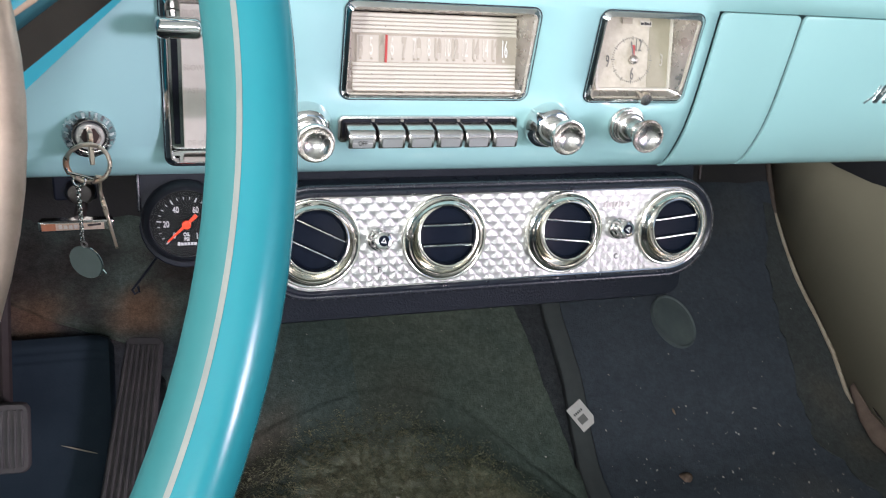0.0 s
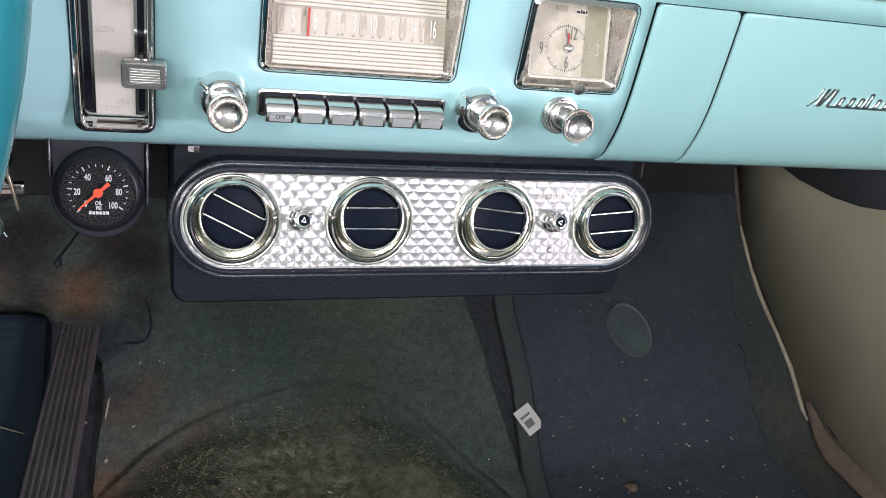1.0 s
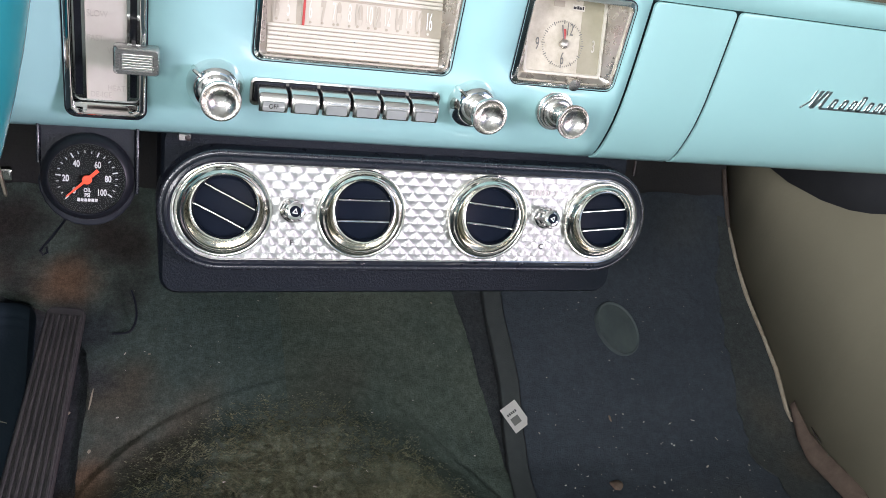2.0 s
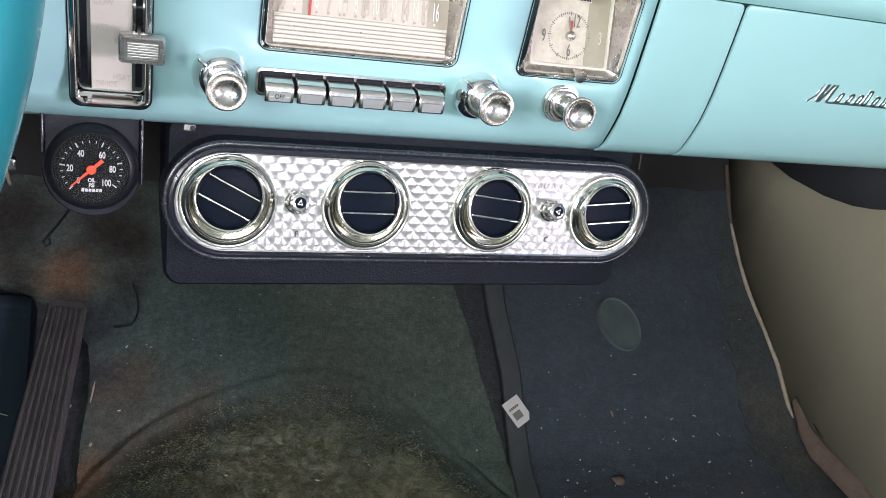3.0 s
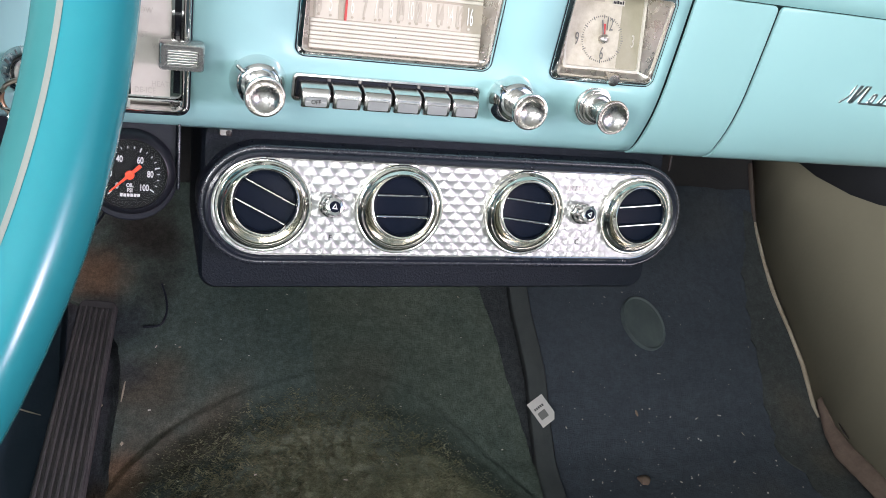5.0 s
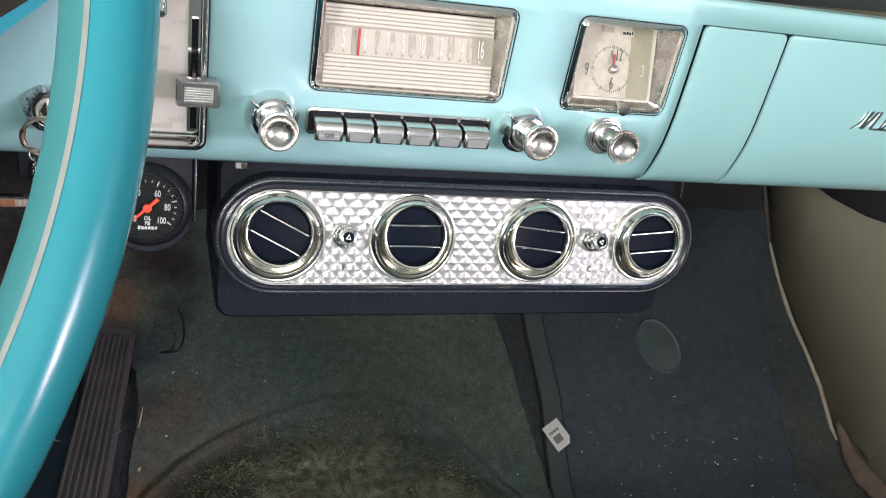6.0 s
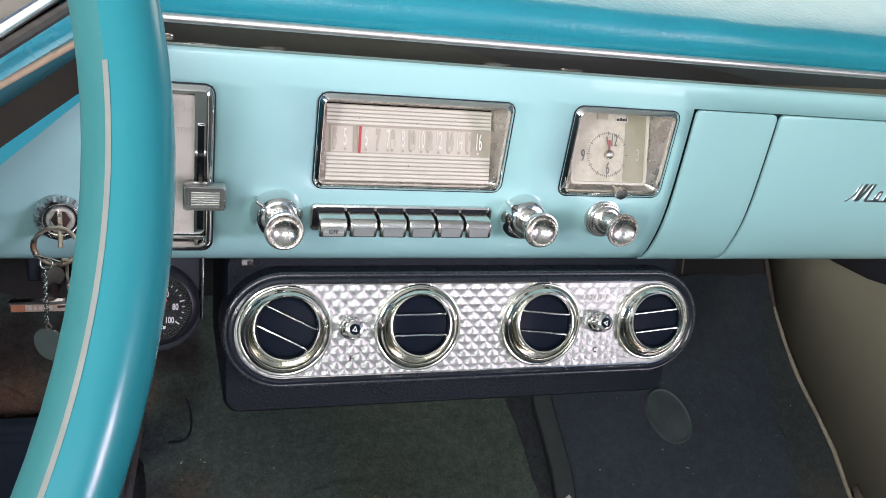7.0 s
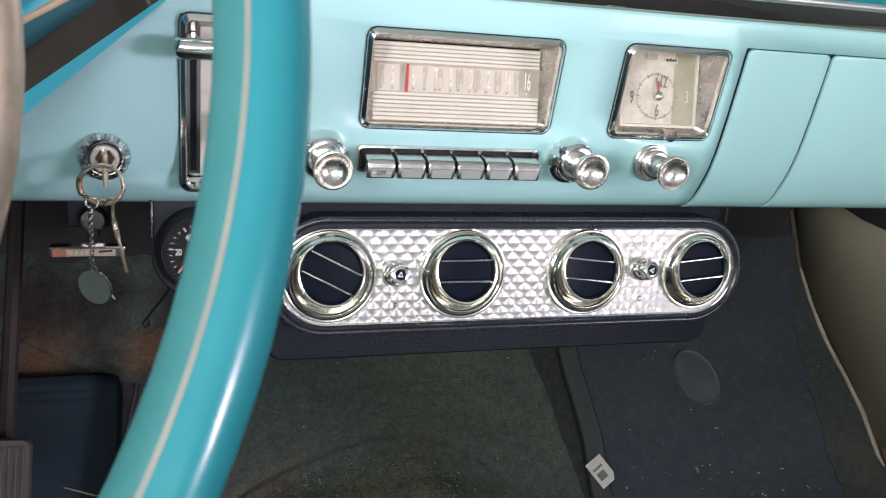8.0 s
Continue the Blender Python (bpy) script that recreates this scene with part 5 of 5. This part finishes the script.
for i in range(9):
    if i != 7:
        part("maker_bar", boxed(-0.0009, 0.0009, -0.0022 - 0.0006 * (i % 2), 0.0022, 0, 0.0003), MARK_GREY, ac, "", pose(0.0897 + 0.0029 * i, 0.0235, 0.0002, 0, 0, -8), bevel=0.0)

# ---- steering wheel ----
wheel = thing("steering_wheel", pose(-0.0542, 0.3779, 0.6208, 55.22, 0, 2.54), "turquoise steering wheel with cream inlay line and chrome horn ring", "steering wheel")
WR, Wr = 0.2317, 0.0103


def rim_band(a0, a1, r, n=140, k=16, t0=0.0, t1=360.0):
    """Part of the rim's tube: from section angle a0 to a1; 0 points outwards, 90 to the driver."""
    if t1 - t0 < 360:
        bm = bmesh.new()
        loops = []
        for j in range(k + 1):
            a = radians(a0 + (a1 - a0) * j / k)
            loops.append([((WR + r * math.cos(a)) * math.cos(radians(t0 + (t1 - t0) * i / n)), (WR + r * math.cos(a)) * math.sin(radians(t0 + (t1 - t0) * i / n)), r * math.sin(a)) for i in range(n)])
        return loft(bm, loops, closed=False)
    bm = bmesh.new()
    loops = []
    for j in range(k + 1):
        a = radians(a0 + (a1 - a0) * j / k)
        loops.append([((WR + r * math.cos(a)) * math.cos(2 * math.pi * i / n), (WR + r * math.cos(a)) * math.sin(2 * math.pi * i / n), r * math.sin(a)) for i in range(n)])
    return loft(bm, loops)


part("rim", rim_band(-150, 114, Wr), RIM, wheel, "turquoise plastic rim")
part("rim_inner", rim_band(114, 210, Wr), RIM_PALE, wheel, "faded mint inner side of the rim")
part("inlay", rim_band(109.8, 117.0, Wr * 1.010, k=4, t0=-150, t1=5.4), CREAM, wheel, "cream inlay line")
part("horn_ring", tube([(0.1740 * math.cos(2 * math.pi * i / 96), 0.1740 * math.sin(2 * math.pi * i / 96), -0.045) for i in range(96)], 0.0062, 14, closed=True), PINK_CHROME, wheel, "chrome horn ring")
part("hub", lathe([(0.045, -0.07), (0.055, -0.03), (0.050, -0.012), (0.030, -0.004), (0.0, -0.002)]), RIM, wheel, "turquoise hub")
for a in (110, 180, 250):
    part("spoke", tube([(0.04 * math.cos(radians(a)), 0.04 * math.sin(radians(a)), -0.025), (0.13 * math.cos(radians(a)), 0.13 * math.sin(radians(a)), -0.020), (WR * math.cos(radians(a)), WR * math.sin(radians(a)), 0.0)], 0.011, 10), RIM, wheel, "turquoise spoke")
for a in (140, 215):
    part("horn_spoke", tube([(0.04 * math.cos(radians(a)), 0.04 * math.sin(radians(a)), -0.030), (0.174 * math.cos(radians(a)), 0.174 * math.sin(radians(a)), -0.045)], 0.005, 8), PINK_CHROME, wheel, "chrome horn spoke")
part("column", lathe([(0.024, -0.40), (0.026, -0.10), (0.040, -0.06), (0.0, -0.06)], 32), RIM, wheel, "turquoise steering column")

# ---- pedals and floor mat ----
def fanned(bm):
    """Narrows a pad towards its upper end."""
    for v in bm.verts:
        v.co.x *= 1.08 - 1.15 * v.co.y
    return bm


acc_m = Matrix.LocRotScale((0.1010, 0.8705, -0.017), Euler((radians(34), 0, radians(-10))), None)
acc = thing("accelerator_pedal", acc_m, "long ribbed black rubber accelerator pedal on the toe board", "pedal")
part("pad", fanned(frame_loft([(0.043, 0.252, 0.006, 0.0, 0, 0.072), (0.047, 0.256, 0.008, 0.004, 0, 0.072), (0.047, 0.256, 0.008, 0.010, 0, 0.072), (0.044, 0.253, 0.007, 0.012, 0, 0.072)], 4, True, True)), RUBBER, acc)
for i in range(7):
    x = -0.0195 + 0.0065 * i
    part("rib", fanned(boxed(x - 0.0017, x + 0.0017, -0.050, 0.190, 0.011, 0.0146)), RUBBER, acc, "", bevel=0.0008)
bm = bmesh.new()
prof = [(0.70, -0.046), (0.84, -0.046), (0.90, -0.030), (0.95, 0.006), (1.01, 0.044), (1.030, 0.0560), (1.032, 0.0583), (1.036, 0.0607), (1.039, 0.0616), (1.041, 0.0641), (1.045, 0.0662), (1.048, 0.0670), (1.050, 0.0692), (1.054, 0.0712), (1.058, 0.0722), (1.064, 0.0735), (1.074, 0.068), (1.080, 0.055)]
loops = []
for x, dz in ((-0.40, 0.010), (-0.2, 0.012), (-0.03, 0.014), (0.05, 0.014), (0.074, 0.013), (0.086, 0.008), (0.091, -0.004), (0.092, -0.024)):
    loops.append([(x + 0.010 * (1.0 - (y - 0.7) / 0.41), y, z + dz) for y, z in prof])
loft(bm, loops, closed=False)
single("floor_mat", bm, NAVY_MAT, pose(0, 0, 0), "dark navy rubber floor mat lying up the toe board", "floor mat", solid=0.004)
bp = thing("brake_pedal", pose(0.006, 0.850, 0.128, 62, 0, -4), "ribbed rubber brake pedal on a steel arm", "pedal")
part("pad", frame_loft([(0.046, 0.058, 0.006, -0.006), (0.052, 0.064, 0.008, 0.0), (0.052, 0.064, 0.008, 0.004), (0.049, 0.061, 0.007, 0.007)], 4, True, True), RUBBER, bp)
for i in range(8):
    part("rib", boxed(-0.0012, 0.0012, -0.026, 0.026, 0.006, 0.009), RUBBER, bp, "", pose(-0.0195 + 0.0056 * i, 0, 0), bevel=0.0006)
part("arm", tube([(0.004, -0.005, -0.006), (-0.003, 0.03, -0.03), (-0.010, 0.10, -0.06), (-0.016, 0.2, -0.09), (-0.018, 0.31, -0.10)], 0.0075, 8), DARK_METAL, bp, "dark steel arm")

# ---- small things on the floor ----
def on_floor(x, y, lift=0.002):
    return toe_height(y) + hump(x, y) + lumps(x, y) + lift


tag = thing("paper_tag", pose(0.6555, 0.926, on_floor(0.6555, 0.926, 0.0145), 36, 0, 0) @ pose(0, 0, 0, 0, 0, 30) @ Matrix.Diagonal((1.25, 1.25, 1, 1)), "small white paper label with printed bars on the carpet strip", "label")
bm = bmesh.new()
pts = [(-0.010, -0.014), (0.006, -0.014), (0.011, -0.008), (0.011, 0.014), (-0.010, 0.014)]
loft(bm, [[(x, y, 0) for x, y in pts], [(x, y, 0.0008) for x, y in pts]], True, True)
part("card", bm, PAPER, tag, smooth=False)
part("bar_block", boxed(-0.0065, 0.0035, -0.0075, 0.0005, 0.0008, 0.0010), GREY_INK, tag)
for k in range(5):
    part("letter_bar", boxed(-0.0008, 0.0008, -0.0013, 0.0013, 0.0008, 0.0010), BLACK_INK, tag, "", pose(-0.006 + 0.0026 * k, 0.0048, 0))

# Plug stretched to an oval to fit the camera's view.
gm = Matrix.LocRotScale((0.8425, 1.0317, toe_height(1.0317) + 0.005), Euler((radians(30.5), 0, radians(7))), None) @ Matrix.Diagonal((0.92, 1.16, 1, 1))
single("floor_plug", lathe([(0.0360, -0.004), (0.0360, 0.0018), (0.0350, 0.0030), (0.0338, 0.0026), (0.0325, 0.0012), (0.018, 0.0020), (0.0, 0.0024)], 40), material("grey_rubber", (0.046, 0.060, 0.064), 0.55, second=(0.074, 0.095, 0.094), scale=24, mix=0.3, rough_var=0.2), gm, "oval grey rubber plug in the toe board, stretched to fit the camera's view", "plug")
def smooth_path(points, n=6):
    """A rounded line through the points."""
    pts = [Vector(p) for p in points]
    out = []
    for i in range(len(pts) - 1):
        a, b, c, d = pts[max(i - 1, 0)], pts[i], pts[i + 1], pts[min(i + 2, len(pts) - 1)]
        for k in range(n):
            t = k / n
            out.append(0.5 * (2 * b + (c - a) * t + (2 * a - 5 * b + 4 * c - d) * t * t + (3 * b - a - 3 * c + d) * t ** 3))
    return out + [pts[-1]]


single("loose_wire", tube(smooth_path([(0.1945, 1.069, 0.100), (0.199, 1.059, on_floor(0.199, 1.059, 0.012)), (0.2005, 1.045, on_floor(0.2005, 1.045, 0.008)), (0.196, 1.034, on_floor(0.196, 1.034, 0.004)), (0.188, 1.031, on_floor(0.188, 1.031, 0.003)), (0.175, 1.033, on_floor(0.175, 1.033, 0.002))]), 0.0014, 8), BLACK, pose(0, 0, 0), "loose black wire end on the carpet", "wire")
single("hanging_cable", tube([(0.158, 0.80, 0.355), (0.1555, 0.82, 0.338), (0.152, 0.835, 0.320), (0.146, 0.848, 0.304), (0.1400, 0.85, 0.294), (0.1335, 0.85, 0.2845), (0.1300, 0.85, 0.280), (0.1270, 0.85, 0.2755), (0.1290, 0.85, 0.2715), (0.1325, 0.85, 0.2735), (0.1320, 0.85, 0.279)], 0.0012, 6), BLACK, pose(0, 0, 0), "thin cable with eyelet hanging under the dash", "cable")

bm = bmesh.new()
pts = [(0.0085 * math.cos(a) * (1 + 0.18 * math.sin(3 * a + 1)), 0.0085 * math.sin(a) * (1 + 0.15 * math.cos(2 * a)), 0.0012 * math.sin(2 * a)) for a in [math.pi * i / 8 for i in range(16)]]
loft(bm, [[(x * 0.2, y * 0.2, z + 0.0020) for x, y, z in pts], pts], cap_first=True, closed=True)
single("dry_leaf", bm, material("dry_leaf", (0.11, 0.075, 0.055), 0.8, second=(0.16, 0.11, 0.08), scale=200), pose(0.772, 0.838, on_floor(0.772, 0.838, 0.005), 12, 0, 0), "small curled dry brown leaf on the carpet", "leaf", solid=0.0005)
STRAW = material("dry_straw", (0.34, 0.31, 0.23), 0.7, second=(0.30, 0.25, 0.18), scale=200)
single("straw", tube([(0.0395, 0.9508, 0.0246), (0.0510, 0.9470, 0.0228), (0.0640, 0.9432, 0.0198), (0.0755, 0.9398, 0.0176)], 0.0009, 6, taper=[0.4, 0.9, 1.0, 0.5]), STRAW, pose(0, 0, 0), "thin dry straw lying on the rubber mat", "straw")
single("straw", tube([(0.1574, 0.9750, on_floor(0.1574, 0.9750, 0.003)), (0.1563, 0.9690, on_floor(0.1563, 0.9690, 0.0035)), (0.1548, 0.9610, on_floor(0.1548, 0.9610, 0.003)), (0.1536, 0.9545, on_floor(0.1536, 0.9545, 0.003))], 0.0010, 6, taper=[0.4, 1.0, 1.0, 0.5]), STRAW, pose(0, 0, 0), "short dry straw on the carpet beside the pedal", "straw")
for x, y, turn in ((0.1325, 0.9552, 25), (0.1554, 0.9186, 70)):
    bm = bmesh.new()
    chip = [(-0.0028, -0.0012), (0.0005, -0.0019), (0.0030, -0.0006), (0.0022, 0.0013), (-0.0020, 0.0016)]
    loft(bm, [[(a, b, 0.0) for a, b in chip], [(a * 0.8, b * 0.8, 0.0011) for a, b in chip]], True, True)
    single("wood_chip", bm, STRAW, pose(x, y, on_floor(x, y, 0.001), 32, 0, turn), "tiny pale wood chip on the carpet", "chip", "wood chips")
bm = tube([(-0.006, 0, 0), (-0.002, 0.0006, 0.0008), (0.003, -0.0004, 0.0004), (0.007, 0.0005, 0)], 0.0016, 6, taper=[0.5, 1, 0.9, 0.4])
single("wood_splinter", bm, material("pale_wood", (0.30, 0.22, 0.15), 0.7, second=(0.2, 0.14, 0.1), scale=300), pose(0.797, 0.925, on_floor(0.797, 0.925, 0.005), 0, 0, 80), "short pale wood splinter on the carpet", "splinter")

rng = random.Random(5)
bm = bmesh.new()
for i in range(330):
    if i < 250:
        x, y = rng.uniform(0.68, 1.07), 0.70 + 0.44 * rng.random() ** 2.4
    else:
        x, y = rng.uniform(0.18, 0.60), rng.uniform(0.78, 1.12)
    s = rng.choice((0.0003, 0.0003, 0.0004, 0.0005, 0.0006, 0.0010))
    L = s * rng.choice((1, 1.1, 1.3, 1.5, 1.6, 2.6))
    m = pose(x, y, on_floor(x, y, 0.0025), rng.uniform(0, 40), rng.uniform(-30, 30), rng.uniform(0, 180))
    box(bm, -L, L, -s * 0.6, s * 0.6, 0, s * 0.8, m)
for i in range(42):
    x, y = rng.uniform(0.66, 1.06), 0.74 + 0.19 * rng.random() ** 1.6
    s, L = rng.uniform(0.0005, 0.0012), rng.choice((1.0, 1.1, 1.2, 1.5, 5.0))
    m = pose(x, y, on_floor(x, y, 0.003), rng.uniform(0, 40), rng.uniform(-25, 25), rng.uniform(0, 180))
    if L > 2:
        s *= 0.45
    box(bm, -s * L, s * L, -s * 0.7, s * 0.7, 0, s, m)
single("floor_crumbs", bm, material("dry_crumbs", (0.30, 0.25, 0.19), 0.8, second=(0.62, 0.58, 0.52), scale=120, mix=0.2), pose(0, 0, 0), "scattered dry crumbs and straw on the carpet", "debris", kind="stuff")


# ---- worn pile: loose fibres that stand up on the crest of the tunnel and thinly elsewhere ----
def tuft_material():
    m = material("carpet_fibres", (0.09, 0.09, 0.07), 0.95, spec=0.05)
    nt = m.node_tree
    g = nt.nodes.new("ShaderNodeNewGeometry")
    ramp = nt.nodes.new("ShaderNodeValToRGB")
    # Olive fibre tones, raised to imitate light on the crest.
    ramp.color_ramp.elements[0].color, ramp.color_ramp.elements[1].color = (0.160, 0.166, 0.108, 1), (0.30, 0.292, 0.190, 1)
    mid = ramp.color_ramp.elements.new(0.55)
    mid.color = (0.230, 0.230, 0.150, 1)
    nt.links.new(g.outputs["Random Per Island"], ramp.inputs["Fac"])
    nt.links.new(ramp.outputs["Color"], nt.nodes["Principled BSDF"].inputs["Base Color"])
    return m


rng = random.Random(11)
verts, faces = [], []
while len(faces) < 56000:
    x, y = rng.uniform(0.15, 0.585), 0.74 + 0.24 * rng.random()
    e = 1 - ((x - 0.36) / 0.25) ** 2 - (max(0.0, y - 0.79) / 0.178) ** 2
    clump = noise.noise((x * 150, y * 95, 4.0)) + 0.35 * noise.noise((x * 40, y * 30, 9.0))
    if rng.random() > max(0.0, min(1.0, e * 1.8 - 0.3)) * max(0.0, 0.6 + 0.9 * clump):
        continue
    z = on_floor(x, y, -0.0004)
    tip = 0.5 + 0.5 * max(-1.0, min(1.0, 1.6 * clump))
    a, L, w, lean = rng.uniform(-0.6, 0.6), rng.uniform(0.0022, 0.0052), rng.uniform(0.0007, 0.0014), rng.uniform(0.5, 1.1)
    b = -1.57 + rng.gauss(0, 0.7) + 1.2 * noise.noise((x * 25, y * 25, 6.0))
    n = len(verts)
    verts += [(x - w * math.cos(a), y - w * math.sin(a), z), (x + w * math.cos(a), y + w * math.sin(a), z), (x + L * lean * math.cos(b), y + L * lean * math.sin(b), z + L * (0.3 + 0.5 * tip) + 0.0006)]
    faces.append((n, n + 1, n + 2))
me = bpy.data.meshes.new("carpet_fibres")
me.from_pydata(verts, [], faces)
me.materials.append(tuft_material())
tagged(new("carpet_fibres", me), "fuzzy olive carpet fibres standing up on the worn tunnel crest", "carpet fibres", kind="stuff")
